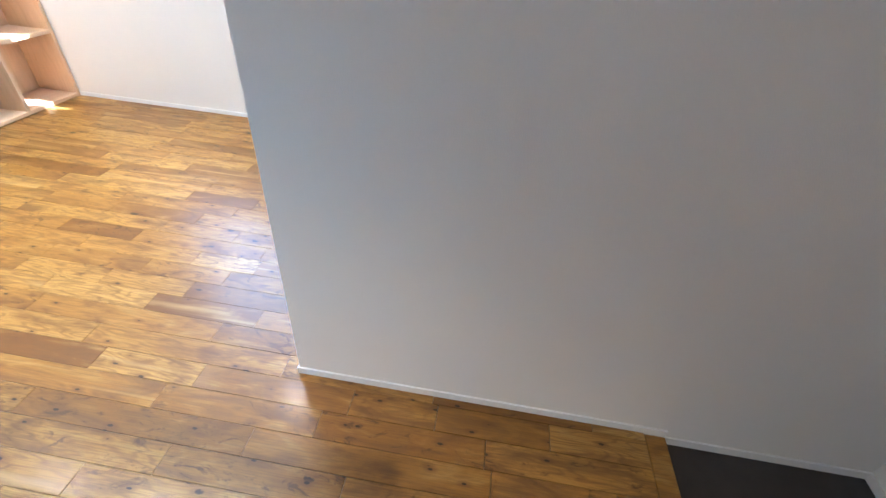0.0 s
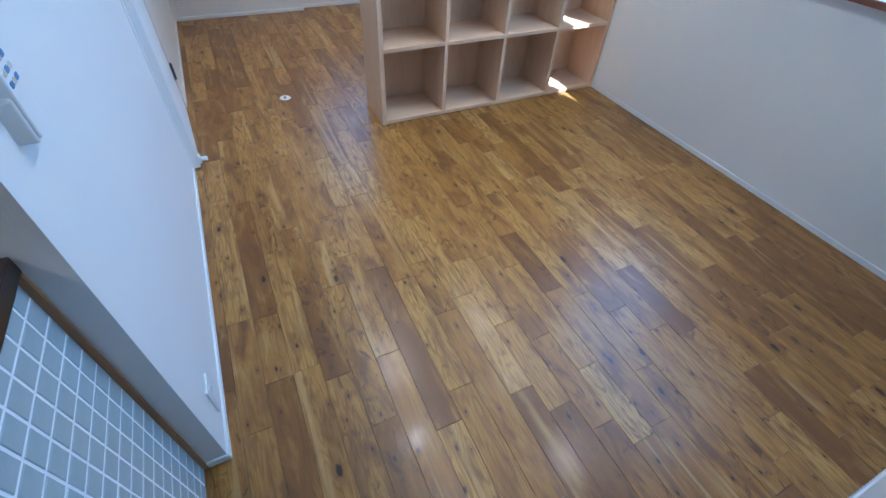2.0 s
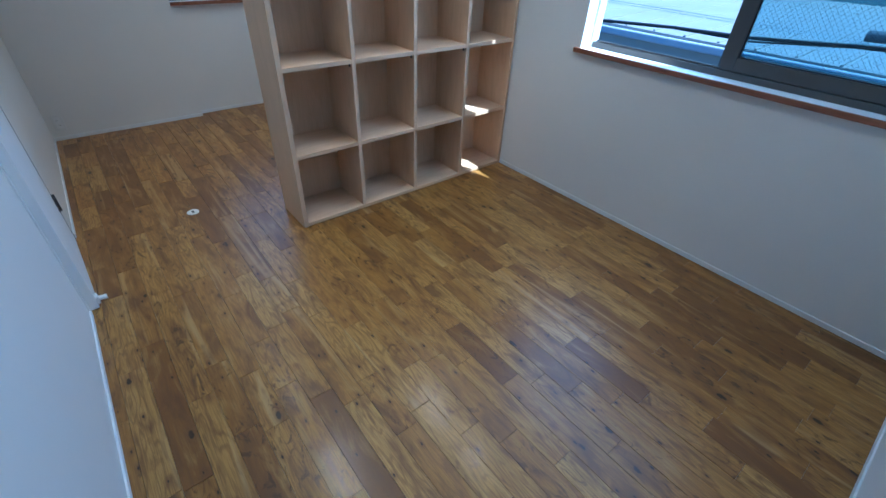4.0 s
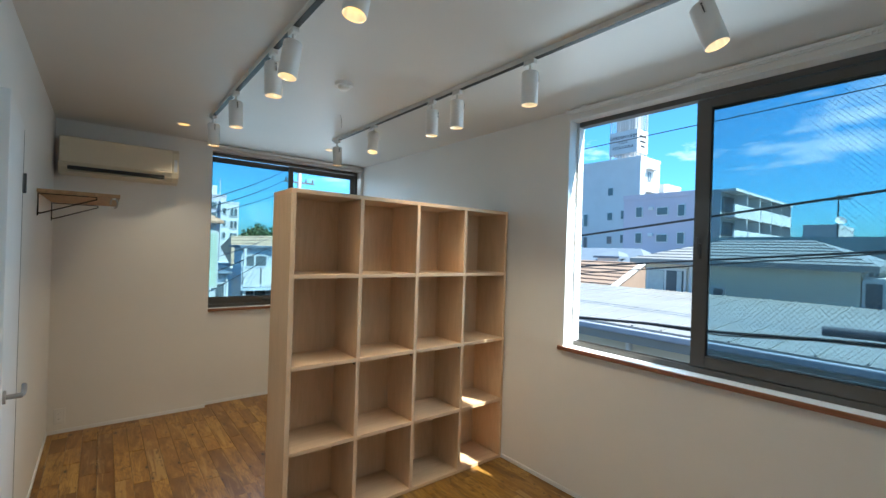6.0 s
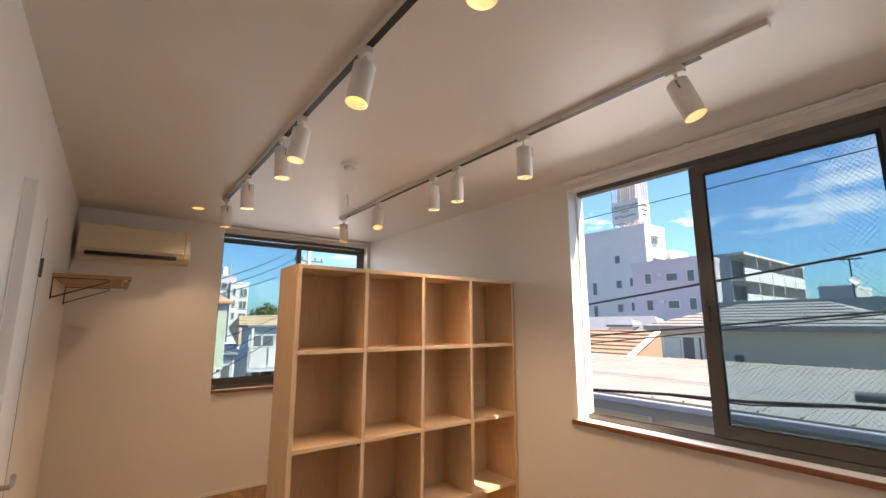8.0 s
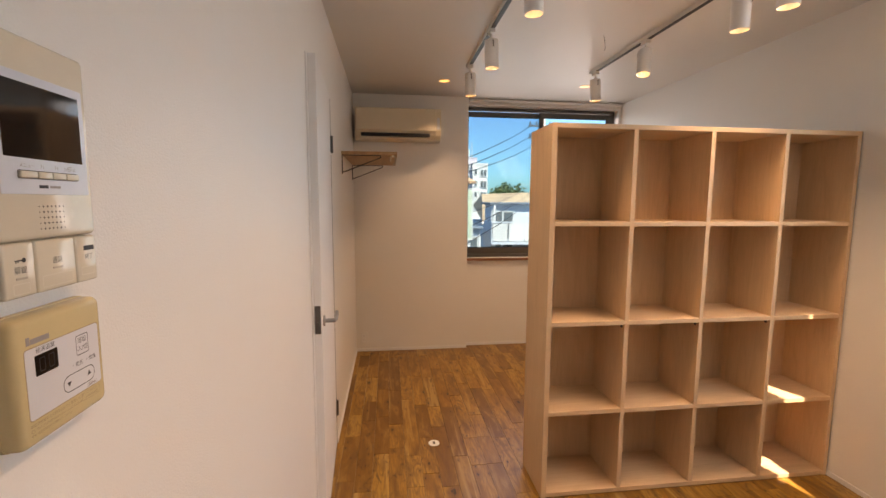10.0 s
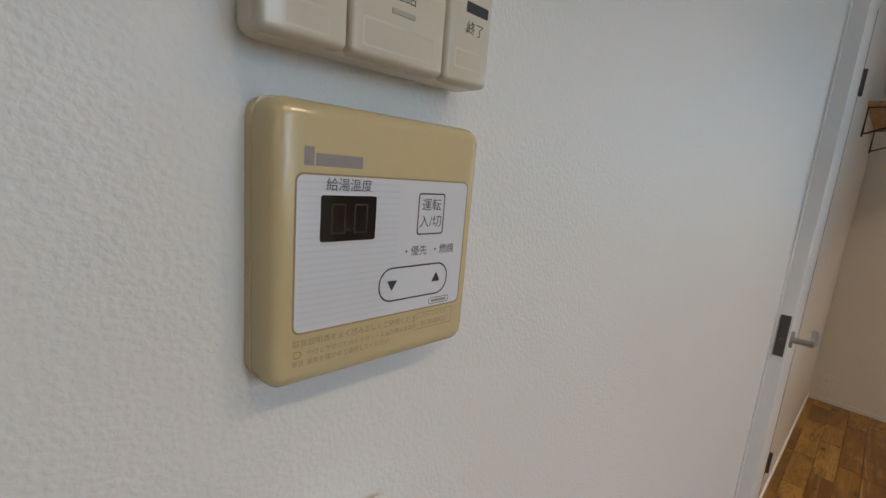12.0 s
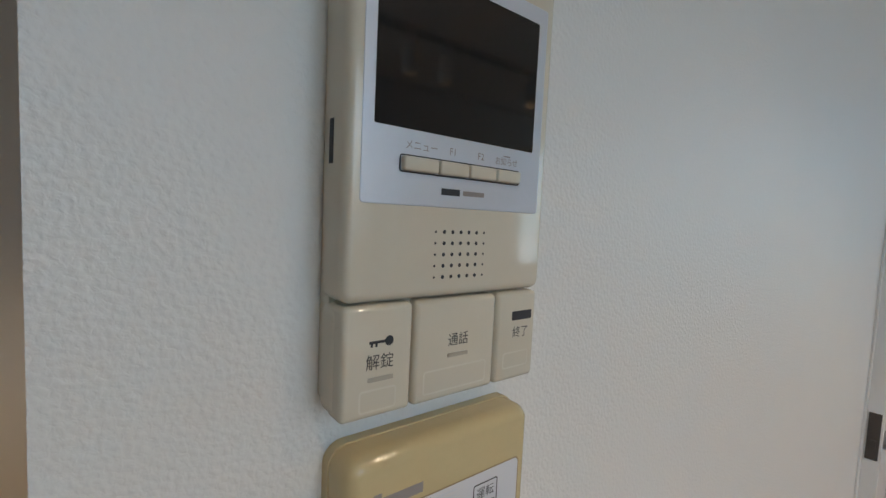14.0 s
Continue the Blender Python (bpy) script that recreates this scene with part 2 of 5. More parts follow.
def oak_floor(name, seed_from):
    """Oiled oak planks: a tone of its own for each, cathedral grain, pores, pale sapwood, a few knots and worm marks."""
    m, n, l, b = base(name, (0.36, 0.2, 0.07), 0.3, 0.0, 0.38)
    tc = n.new("ShaderNodeTexCoord").outputs["Object"]
    if seed_from == "island":
        rnd = n.new("ShaderNodeNewGeometry").outputs["Random Per Island"]
    else:
        rnd = n.new("ShaderNodeObjectInfo").outputs["Random"]

    def vmath(op, a, second, scale=None):
        k = n.new("ShaderNodeVectorMath")
        k.operation = op
        for sock, val in ((k.inputs[0], a), (k.inputs["Scale"], scale) if op == "SCALE" else (k.inputs[1], second)):
            if isinstance(val, bpy.types.NodeSocket):
                l.new(val, sock)
            else:
                sock.default_value = val
        return k.outputs[0]

    def span(val, a, c, lo=0.0, hi=1.0):
        k = n.new("ShaderNodeMapRange")
        l.new(val, k.inputs["Value"])
        for key, x in (("From Min", a), ("From Max", c), ("To Min", lo), ("To Max", hi)):
            k.inputs[key].default_value = x
        return k.outputs[0]

    def times(a, c):
        k = n.new("ShaderNodeMath")
        k.operation = "MULTIPLY"
        for sock, val in zip(k.inputs, (a, c)):
            if isinstance(val, bpy.types.NodeSocket):
                l.new(val, sock)
            else:
                sock.default_value = val
        return k.outputs[0]

    def over(colour, fac, col):
        k = n.new("ShaderNodeMix")
        k.data_type = "RGBA"
        l.new(fac, k.inputs["Factor"])
        l.new(colour, k.inputs["A"])
        k.inputs["B"].default_value = (*col, 1)
        return k.outputs["Result"]

    at = vmath("ADD", tc, vmath("SCALE", (37.0, 53.0, 71.0), None, rnd))
    white = n.new("ShaderNodeTexWhiteNoise")
    white.noise_dimensions = "1D"
    l.new(rnd, white.inputs["W"])
    dice = n.new("ShaderNodeSeparateColor")
    l.new(white.outputs["Color"], dice.inputs[0])
    tone = ramp_node(n, l, white.outputs["Value"], [(0.0, (0.149, 0.064, 0.011)), (0.14, (0.213, 0.098, 0.016)), (0.34, (0.271, 0.133, 0.022)), (0.58, (0.315, 0.159, 0.028)),
                                                    (0.8, (0.354, 0.187, 0.036)), (0.94, (0.417, 0.241, 0.056))])
    tone.color_ramp.interpolation = "LINEAR"
    colour = tone.outputs["Color"]
    # cathedral grain
    warp = noise_node(n, l, 1.0, 2, 0.5, vmath("MULTIPLY", at, (2.4, 15.0, 15.0)))
    rings = n.new("ShaderNodeMath")
    rings.operation = "SINE"
    l.new(times(warp.outputs["Fac"], 78.0), rings.inputs[0])
    grain = span(rings.outputs[0], 0.1, 1.0, 0.0, 0.5)
    figured = span(dice.outputs[0], 0.35, 0.75, 0.25, 1.0)
    colour = over(colour, times(grain, figured), (0.13, 0.058, 0.018))
    # slow cloudiness
    cloud = noise_node(n, l, 1.0, 4, 0.6, vmath("MULTIPLY", at, (3.5, 14.0, 14.0)), 0.8)
    colour = over(colour, span(cloud.outputs["Fac"], 0.48, 0.68, 0.0, 0.8), (0.115, 0.05, 0.015))
    colour = over(colour, span(cloud.outputs["Fac"], 0.46, 0.28, 0.0, 0.5), (0.46, 0.29, 0.085))
    # pores
    pores = noise_node(n, l, 1.0, 3, 0.6, vmath("MULTIPLY", at, (9.0, 340.0, 340.0)))
    colour = over(colour, span(pores.outputs["Fac"], 0.55, 0.38, 0.0, 0.48), (0.13, 0.06, 0.018))
    # pale sapwood on some planks
    sap = noise_node(n, l, 1.0, 2, 0.5, vmath("MULTIPLY", at, (1.2, 20.0, 20.0)), 0.6)
    colour = over(colour, times(span(sap.outputs["Fac"], 0.58, 0.68, 0.0, 0.5), span(dice.outputs[1], 0.55, 0.6)), (0.48, 0.32, 0.12))
    # dark burl
    burl = noise_node(n, l, 1.0, 5, 0.65, vmath("MULTIPLY", at, (7.0, 16.0, 16.0)), 2.5)
    colour = over(colour, times(span(burl.outputs["Fac"], 0.56, 0.66, 0.0, 0.8), span(dice.outputs[2], 0.5, 0.56)), (0.07, 0.032, 0.012))
    # knots and worm marks
    wob = noise_node(n, l, 40.0, 3, 0.6, at)
    for size, scale, near, far, low in ((1.0, (5.0, 11.0, 11.0), 0.15, 0.18, 0.45), (1.0, (11.0, 25.0, 25.0), 0.14, 0.17, 0.42)):
        vo = n.new("ShaderNodeTexVoronoi")
        vo.inputs["Scale"].default_value = size
        l.new(vmath("MULTIPLY", at, scale), vo.inputs["Vector"])
        d = n.new("ShaderNodeMath")
        d.operation = "MULTIPLY_ADD"
        l.new(wob.outputs["Fac"], d.inputs[0])
        d.inputs[1].default_value = 0.13
        l.new(vo.outputs["Distance"], d.inputs[2])
        pick = n.new("ShaderNodeSeparateColor")
        l.new(vo.outputs["Color"], pick.inputs[0])
        some = span(pick.outputs[0], low, low + 0.05)
        colour = over(colour, times(span(d.outputs[0], far + 0.22, near + 0.06, 0.0, 0.5), some), (0.12, 0.05, 0.016))
        colour = over(colour, times(span(d.outputs[0], far, near, 0.0, 0.92), some), (0.022, 0.012, 0.007))
    l.new(colour, b.inputs["Base Color"])
    l.new(span(cloud.outputs["Fac"], 0.25, 0.75, 0.29, 0.4), b.inputs["Roughness"])
    b.inputs["Coat Weight"].default_value = 0.14
    b.inputs["Coat Roughness"].default_value = 0.16
    bump(n, l, b, pores.outputs["Fac"], 0.3, 0.0006)
    return m


def pane_material(name, colour):
    """Thin window glass: clear, slightly tinted, with a weak reflection."""
    m = bpy.data.materials.new(name)
    m.use_nodes = True
    n, l = m.node_tree.nodes, m.node_tree.links
    n.remove(n["Principled BSDF"])
    tr = n.new("ShaderNodeBsdfTransparent")
    tr.inputs["Color"].default_value = (*colour, 1)
    gl = n.new("ShaderNodeBsdfGlossy")
    gl.inputs["Roughness"].default_value = 0.01
    fr = n.new("ShaderNodeFresnel")
    fr.inputs["IOR"].default_value = 1.35
    mx = n.new("ShaderNodeMixShader")
    l.new(fr.outputs[0], mx.inputs["Fac"])
    l.new(tr.outputs[0], mx.inputs[1])
    l.new(gl.outputs[0], mx.inputs[2])
    l.new(mx.outputs[0], n["Material Output"].inputs["Surface"])
    return m


def glow(name, colour, strength):
    m, n, l, b = base(name, (0.8, 0.8, 0.8), 0.4)
    b.inputs["Emission Color"].default_value = (*colour, 1)
    b.inputs["Emission Strength"].default_value = strength
    return m


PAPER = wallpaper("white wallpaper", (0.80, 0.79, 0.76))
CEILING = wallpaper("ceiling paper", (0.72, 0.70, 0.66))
SKIRT = mottled("white skirting", (0.78, 0.79, 0.8), 0.4, amount=0.04, relief=0.03)
FLOOR = oak_floor("oiled oak floor", "object")
FLOOR_FAR = oak_floor("oiled oak floor far", "island")
PINE_D, PINE_M, PINE_L = (0.56, 0.375, 0.22), (0.63, 0.435, 0.265), (0.67, 0.475, 0.30)
PLY = wood("pale plywood upright", PINE_D, PINE_M, PINE_L, "object", "z", 0.5, 0.06, ring=7, pore_low=0.94)
PLY_H = wood("pale plywood level", PINE_D, PINE_M, PINE_L, "object", "y", 0.5, 0.06, ring=7, pore_low=0.94)
PLANK = wood("raw shelf plank", (0.30, 0.17, 0.08), (0.45, 0.28, 0.14), (0.55, 0.37, 0.2), "object", "x", 0.55, 0.1)
SILLWOOD = wood("red-brown sill edge", (0.16, 0.06, 0.03), (0.27, 0.11, 0.055), (0.34, 0.15, 0.08), "object", "x", 0.4, 0.1)
TRIMWOOD = wood("oak corner bead", (0.2, 0.1, 0.04), (0.34, 0.18, 0.07), (0.42, 0.24, 0.1), "object", "z", 0.45, 0.1)
DARKWOOD = wood("dark stained counter", (0.018, 0.011, 0.008), (0.038, 0.022, 0.015), (0.06, 0.036, 0.025), "object", "x", 0.3, 0.1)
WHITE = mottled("white enamel", (0.8, 0.8, 0.79), 0.38, amount=0.03, relief=0.03)
LEAF = mottled("white door sheet", (0.79, 0.79, 0.78), 0.42, amount=0.03, relief=0.06)
IVORY = mottled("ivory plastic", (0.66, 0.61, 0.50), 0.1, amount=0.03, scale=20, relief=0.03)
CREAM = mottled("aged cream plastic", (0.60, 0.49, 0.28), 0.1, amount=0.05, scale=18, relief=0.03)
REMOTE = mottled("white plastic", (0.76, 0.76, 0.74), 0.32, amount=0.03, scale=20, relief=0.03)
SILVER = mottled("brushed silver plate", (0.62, 0.66, 0.72), 0.34, 0.35, amount=0.03, scale=40, relief=0.05)
PALEPLATE = mottled("pale printed plate", (0.72, 0.73, 0.76), 0.18, amount=0.02, scale=30, relief=0.02)
SCREEN = mottled("dark glass screen", (0.012, 0.011, 0.011), 0.06, amount=0.1, relief=0.0)
INK = mottled("dark print", (0.03, 0.03, 0.035), 0.6, amount=0.1, relief=0.0)
GREYINK = mottled("grey print", (0.30, 0.27, 0.26), 0.6, amount=0.1, relief=0.0)
TANINK = mottled("tan print", (0.33, 0.24, 0.13), 0.6, amount=0.1, relief=0.0)
LEDBAR = mottled("dull indicator", (0.42, 0.38, 0.31), 0.4, amount=0.05, relief=0.0)
STEEL = mottled("brushed steel", (0.42, 0.41, 0.40), 0.35, 0.9, amount=0.08, scale=30, relief=0.05)
DARKSTEEL = mottled("dark hinge metal", (0.13, 0.12, 0.115), 0.42, 0.8, amount=0.1, relief=0.05)
IRON = mottled("black iron wire", (0.02, 0.019, 0.018), 0.5, 0.3, amount=0.2, relief=0.1)
FRAME = mottled("grey bronze aluminium", (0.105, 0.10, 0.093), 0.42, 0.45, amount=0.06, scale=12, relief=0.04)
GASKET = mottled("black gasket", (0.015, 0.015, 0.016), 0.6, amount=0.1, relief=0.05)
TRACKMAT = mottled("white track", (0.72, 0.71, 0.68), 0.4, amount=0.03, relief=0.02)
SLOT = mottled("black track slot", (0.012, 0.012, 0.012), 0.5, amount=0.1, relief=0.02)
# The reflector rings emit themselves, in place of bulb light falling on them.
REFLECTOR_GLOW = glow("lamp mouth glow", (1.0, 0.43, 0.075), 0.38)
DOWNGLOW = glow("downlight glow", (1.0, 0.52, 0.13), 0.5)
BULB = glow("lamp glow", (1.0, 0.70, 0.30), 4.0)
PANE = pane_material("clear window glass", (0.97, 0.985, 0.99))
WIREPANE = pane_material("wired window glass", (0.62, 0.75, 0.79))
WIRE = mottled("wire in glass", (0.10, 0.11, 0.12), 0.5, 0.5, amount=0.1, relief=0.0)
TILE = mottled("grey-blue glazed tile", (0.40, 0.46, 0.47), 0.2, amount=0.07, scale=30, relief=0.05)
GROUT = mottled("white grout", (0.82, 0.83, 0.83), 0.8, amount=0.06, scale=30, relief=0.3)
BACKTILE = mottled("dark taupe tile", (0.16, 0.14, 0.115), 0.25, amount=0.1, scale=20, relief=0.05)
BACKGROUT = mottled("taupe grout", (0.36, 0.33, 0.28), 0.8, amount=0.06, scale=30, relief=0.3)
STONE = mottled("dark entrance floor", (0.035, 0.03, 0.028), 0.6, amount=0.25, scale=14, relief=0.4)
# ---------------------------------------------------------------- the room's shell
H = 2.45                      # ceiling height
YW = 2.67                     # inner face of the window wall
XF, XR = -3.887, -3.955       # far wall: proud part and recess
XE = 0.856                    # end wall of the room
STEP = 1.085                  # where the far wall steps back
W1 = (-1.13, 0.455, 0.925, 2.40)   # side window: x0, x1, z0, z1
W2 = (1.088, 2.645, 0.90, 2.40)    # far window: y0, y1, z0, z1
D = (-2.262, -1.549, 2.03)          # doorway: x0, x1, top

structure("wall_south", boxes((XF, D[0], -0.09, 0, 0, H), (D[1], 0, -0.09, 0, 0, H), (D[0], D[1], -0.09, 0, D[2], H)), PAPER,
          "white textured wallpaper wall with a door", "wall")
structure("wall_north", boxes((-4.15, W1[0], YW, 2.80, 0, H), (W1[1], 0.97, YW, 2.80, 0, H), (W1[0], W1[1], YW, 2.80, 0, W1[2] - 0.022),
                              (W1[0], W1[1], YW, 2.80, W1[3], H)), PAPER, "white wallpaper wall with a wide sliding window", "wall")
structure("wall_west", boxes((-4.15, XF, -0.09, STEP, 0, H), (-4.15, XR, STEP, W2[0], 0, H), (-4.15, XR, W2[1], YW, 0, H), (-4.15, XR, W2[0], W2[1], 0, W2[2] - 0.02),
                             (-4.15, XR, W2[0], W2[1], W2[3], H)), PAPER, "white wallpaper far wall that steps back beside a window", "wall")
structure("wall_east", boxes((XE, XE + 0.1, 0.809, YW, 0, H), (XE, 2.81, 0.709, 0.809, -0.05, H)), PAPER, "white wallpaper partition with a square corner", "wall")
structure("wall_entrance", boxes((2.71, 2.81, -2.3, 0.709, -0.05, H)), PAPER, "white wallpaper wall at the entrance", "wall")
structure("wall_kitchen", boxes((-0.09, 0, -2.2, -0.09, 0, H), (-4.15, 2.71, -2.3, -2.2, -0.05, H)), PAPER, "white wallpaper kitchen wall", "wall")
structure("wall_closet", boxes((-4.15, -4.05, -2.2, -0.09, 0, H)), PAPER, "plain closing wall behind the door", "wall")
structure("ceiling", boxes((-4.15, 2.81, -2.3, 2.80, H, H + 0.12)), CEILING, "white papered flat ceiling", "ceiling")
floor = structure("floor", boxes((-4.15, 2.07, -2.3, 2.80, -0.2, -0.016)), mottled("floor bed", (0.05, 0.032, 0.02), 0.9), "oiled oak plank floor", "floor")
structure("floor_entrance", boxes((2.07, 2.81, -2.3, 0.809, -0.25, -0.04)), STONE, "dark stone entrance floor one step down", "floor")


def skirting(name, *rows):
    structure(name, boxes(*rows, bevel=0.0015), SKIRT, "low white skirting board", "skirting")


SH, ST = 0.028, 0.007
skirting("baseboard_south", (XF + ST, D[0] - 0.002, 0, ST, 0, SH), (D[1] + 0.026, ST, 0, ST, 0, SH))
skirting("baseboard_wall_end", (0, ST, -0.056, 0, 0, SH))
skirting("baseboard_north", (XR + ST, XE - ST, YW - ST, YW, 0, SH))
skirting("baseboard_west", (XF, XF + ST, 0, STEP, 0, SH), (XR, XR + ST, STEP + 0.002, YW - ST, 0, SH))
skirting("baseboard_east", (XE - ST, XE, 0.709 - ST, YW - ST, 0, SH))
skirting("baseboard_hall", (XE, 2.07, 0.709 - ST, 0.709, 0, SH), (2.07, 2.71, 0.709 - ST, 0.709, -0.04, -0.006))
skirting("baseboard_entrance", (2.71 - ST, 2.71, -2.2, 0.709 - ST, -0.04, -0.006))


# ---------------------------------------------------------------- windows
def mesh_wires(x0, x1, z0, z1, y, pitch=0.0215, r=0.0006):
    """The diamond wires in a wired pane, clipped to the pane."""
    bm = bmesh.new()
    w, h = x1 - x0, z1 - z0
    slope = 1.12
    for sign in (1, -1):
        c = -h / slope if sign > 0 else 0.0
        end = w if sign > 0 else w + h / slope
        while c < end:
            # x = c + sign * (z - z0) / slope
            za, zb = 0.0, h
            if sign > 0:
                za, zb = max(0, -c * slope), min(h, (w - c) * slope)
            else:
                za, zb = max(0, (c - w) * slope), min(h, c * slope)
            if zb - za > 0.01:
                xa, xb = x0 + c + sign * za / slope, x0 + c + sign * zb / slope
                v = [bm.verts.new(p) for p in ((xa - r, y, z0 + za), (xa + r, y, z0 + za), (xb + r, y, z0 + zb), (xb - r, y, z0 + zb))]
                bm.faces.new(v)
            c += pitch
    return bm


def window_frame_parts(parent, w, z0, z1, y, wired, split, sash_side):
    """Aluminium sliding window of width w in its own xz plane, outside towards +y."""
    f = 0.032
    lx = 0.0 if sash_side else -0.09
    bx = 0.014 if sash_side else -0.058
    part("window_frame", boxes((w - f, w, y, y + 0.058, z0, z1), (bx, w - f, y, y + 0.058, z0, z0 + 0.03), (bx, w - f, y, y + 0.058, z1 - 0.03, z1),
                               (f, w - f, y + 0.012, y + 0.016, z0 + 0.03, z0 + 0.04), bevel=0.0015), FRAME, parent, "grey bronze aluminium frame")
    # On the open side the member is white: sunlight put into its colour.
    part("window_frame", boxes((lx, bx, y, y + 0.058, z0, z1), bevel=0.0015), WHITE if sash_side else FRAME, parent, "side member of the frame, whitened for the sun on it" if sash_side else "")
    for name, a, b, dy, meshy in split:
        s, sl = 0.042, 0.042 if name in ("outer", "b") else 0.066
        zb, zt = z0 + 0.034, z1 - 0.037
        sash = part("sash", boxes((a, a + sl, y + dy, y + dy + 0.025, zb, zt), (b - s, b, y + dy, y + dy + 0.025, zb, zt),
                                  (a + sl, b - s, y + dy, y + dy + 0.025, zb, zb + 0.058), (a + sl, b - s, y + dy, y + dy + 0.025, zt - 0.045, zt), bevel=0.002), FRAME, parent)
        g = 0.006
        part("gasket", boxes((a + sl, a + sl + g, y + dy + 0.006, y + dy + 0.021, zb + 0.058, zt - 0.045), (b - s - g, b - s, y + dy + 0.006, y + dy + 0.021, zb + 0.058, zt - 0.045),
                             (a + sl + g, b - s - g, y + dy + 0.006, y + dy + 0.021, zb + 0.058, zb + 0.058 + g), (a + sl + g, b - s - g, y + dy + 0.006, y + dy + 0.021, zt - 0.045 - g, zt - 0.045)), GASKET, sash)
        p = part("pane", boxes((a + sl + g, b - s - g, y + dy + 0.013, y + dy + 0.017, zb + 0.058 + g, zt - 0.045 - g)), WIREPANE if meshy else PANE, sash)
        if meshy:
            k = part("pane_wires", mesh_wires(a + sl + g, b - s - g, zb + 0.058 + g, zt - 0.045 - g, y + dy + 0.012), WIRE, sash, "fine diamond wire net in the glass")
            k.visible_shadow = False


def curtain_rail(name, m, length, label):
    """A double ceiling-mounted curtain rail with runners and end caps."""
    rail = empty(name, m, label, "curtain rail")
    part("rail", boxes((0, length, 0.0, 0.016, 0, 0.014), (0, length, 0.03, 0.046, 0, 0.014), bevel=0.002), WHITE, rail)
    for x in (0.12, length / 2, length - 0.12):
        part("bracket", boxes((x - 0.012, x + 0.012, -0.004, 0.05, 0.014, 0.022), bevel=0.001), WHITE, rail)
    random.seed(5)
    for i in range(9):
        x = length - 0.03 - 0.017 * i
        part("runner", boxes((x - 0.004, x + 0.004, 0.004, 0.013, -0.012, 0.001), bevel=0.0015), WHITE, rail)
    for x in (0, length):
        part("end_cap", boxes((x - 0.008, x + 0.008, -0.003, 0.049, -0.003, 0.017), bevel=0.003), WHITE, rail)
    return rail


YG = 2.750      # plane of the aluminium frame
win1 = empty("window_1", Matrix.Identity(4), "grey aluminium sliding window, one sash slid open", "window", kind="structure")
w1w = W1[1] - W1[0] - 0.024
win1.matrix_basis = Matrix.Translation((W1[0] + 0.012, 0, 0))
window_frame_parts(win1, w1w, W1[2], W1[3] - 0.012, YG, True, [("inner", 0.735, w1w - 0.034, 0.004, True), ("outer", 0.72, w1w - 0.05, 0.031, False)], 1)
part("latch", boxes((0.745, 0.77, YG - 0.012, YG + 0.012, 1.52, 1.6), (0.752, 0.764, YG - 0.02, YG - 0.012, 1.55, 1.63), bevel=0.003), DARKSTEEL, win1, "dark crescent latch")
structure("window_liner", boxes((W1[0], W1[0] + 0.012, YW - 0.003, YG, W1[2], W1[3]), (W1[1] - 0.012, W1[1], YW - 0.003, YG, W1[2], W1[3]),
                                (W1[0] + 0.012, W1[1] - 0.012, YW - 0.003, YG, W1[3] - 0.012, W1[3]), bevel=0.001), WHITE, "white window reveal lining", "window lining")
structure("window_sill", boxes((W1[0], W1[1], YW - 0.012, YG + 0.002, W1[2] - 0.02, W1[2]), bevel=0.001), WHITE, "white painted window sill", "sill")
structure("sill_edge", boxes((W1[0] - 0.022, W1[1] + 0.022, YW - 0.026, YW - 0.0125, W1[2] - 0.024, W1[2] + 0.002), bevel=0.002), SILLWOOD, "red-brown wooden sill edge", "sill edge")
curtain_rail("curtain_rail", Matrix.Translation((W1[0] + 0.02, YW - 0.052, H - 0.026)), 1.56, "white double curtain rail under the ceiling")

win2 = empty("window_2", Matrix.Translation((0, 0, 0)) @ pose(0, W2[0] + 0.008, 0, 0, 0, 90), "grey aluminium sliding window with wired glass", "window", kind="structure")
w2w = W2[1] - W2[0] - 0.016
window_frame_parts(win2, w2w, W2[2], W2[3] - 0.008, 4.035, True, [("a", -0.046, 0.80, 0.031, True), ("b", 0.745, w2w - 0.034, 0.004, False)], 0)
structure("window_liner_west", boxes((-4.04, XR + 0.003, W2[0], W2[0] + 0.008, W2[2], W2[3]), (-4.04, XR + 0.003, W2[1] - 0.008, W2[1], W2[2], W2[3]),
                                     (-4.04, XR + 0.003, W2[0] + 0.008, W2[1] - 0.008, W2[3] - 0.008, W2[3])), WHITE, "white window reveal lining", "window lining")
structure("window_sill_west", boxes((-4.04, XR + 0.012, W2[0], W2[1], W2[2] - 0.02, W2[2]), bevel=0.001), WHITE, "white painted window sill", "sill")
structure("sill_edge_west", boxes((XR + 0.0125, XR + 0.026, W2[0] - 0.001, W2[1] + 0.02, W2[2] - 0.024, W2[2] + 0.002), bevel=0.002), SILLWOOD, "red-brown wooden sill edge", "sill edge")
curtain_rail("curtain_rail", pose(XR + 0.055, W2[0] + 0.02, H - 0.026, 0, 0, 90), 1.53, "white double curtain rail over the far window")


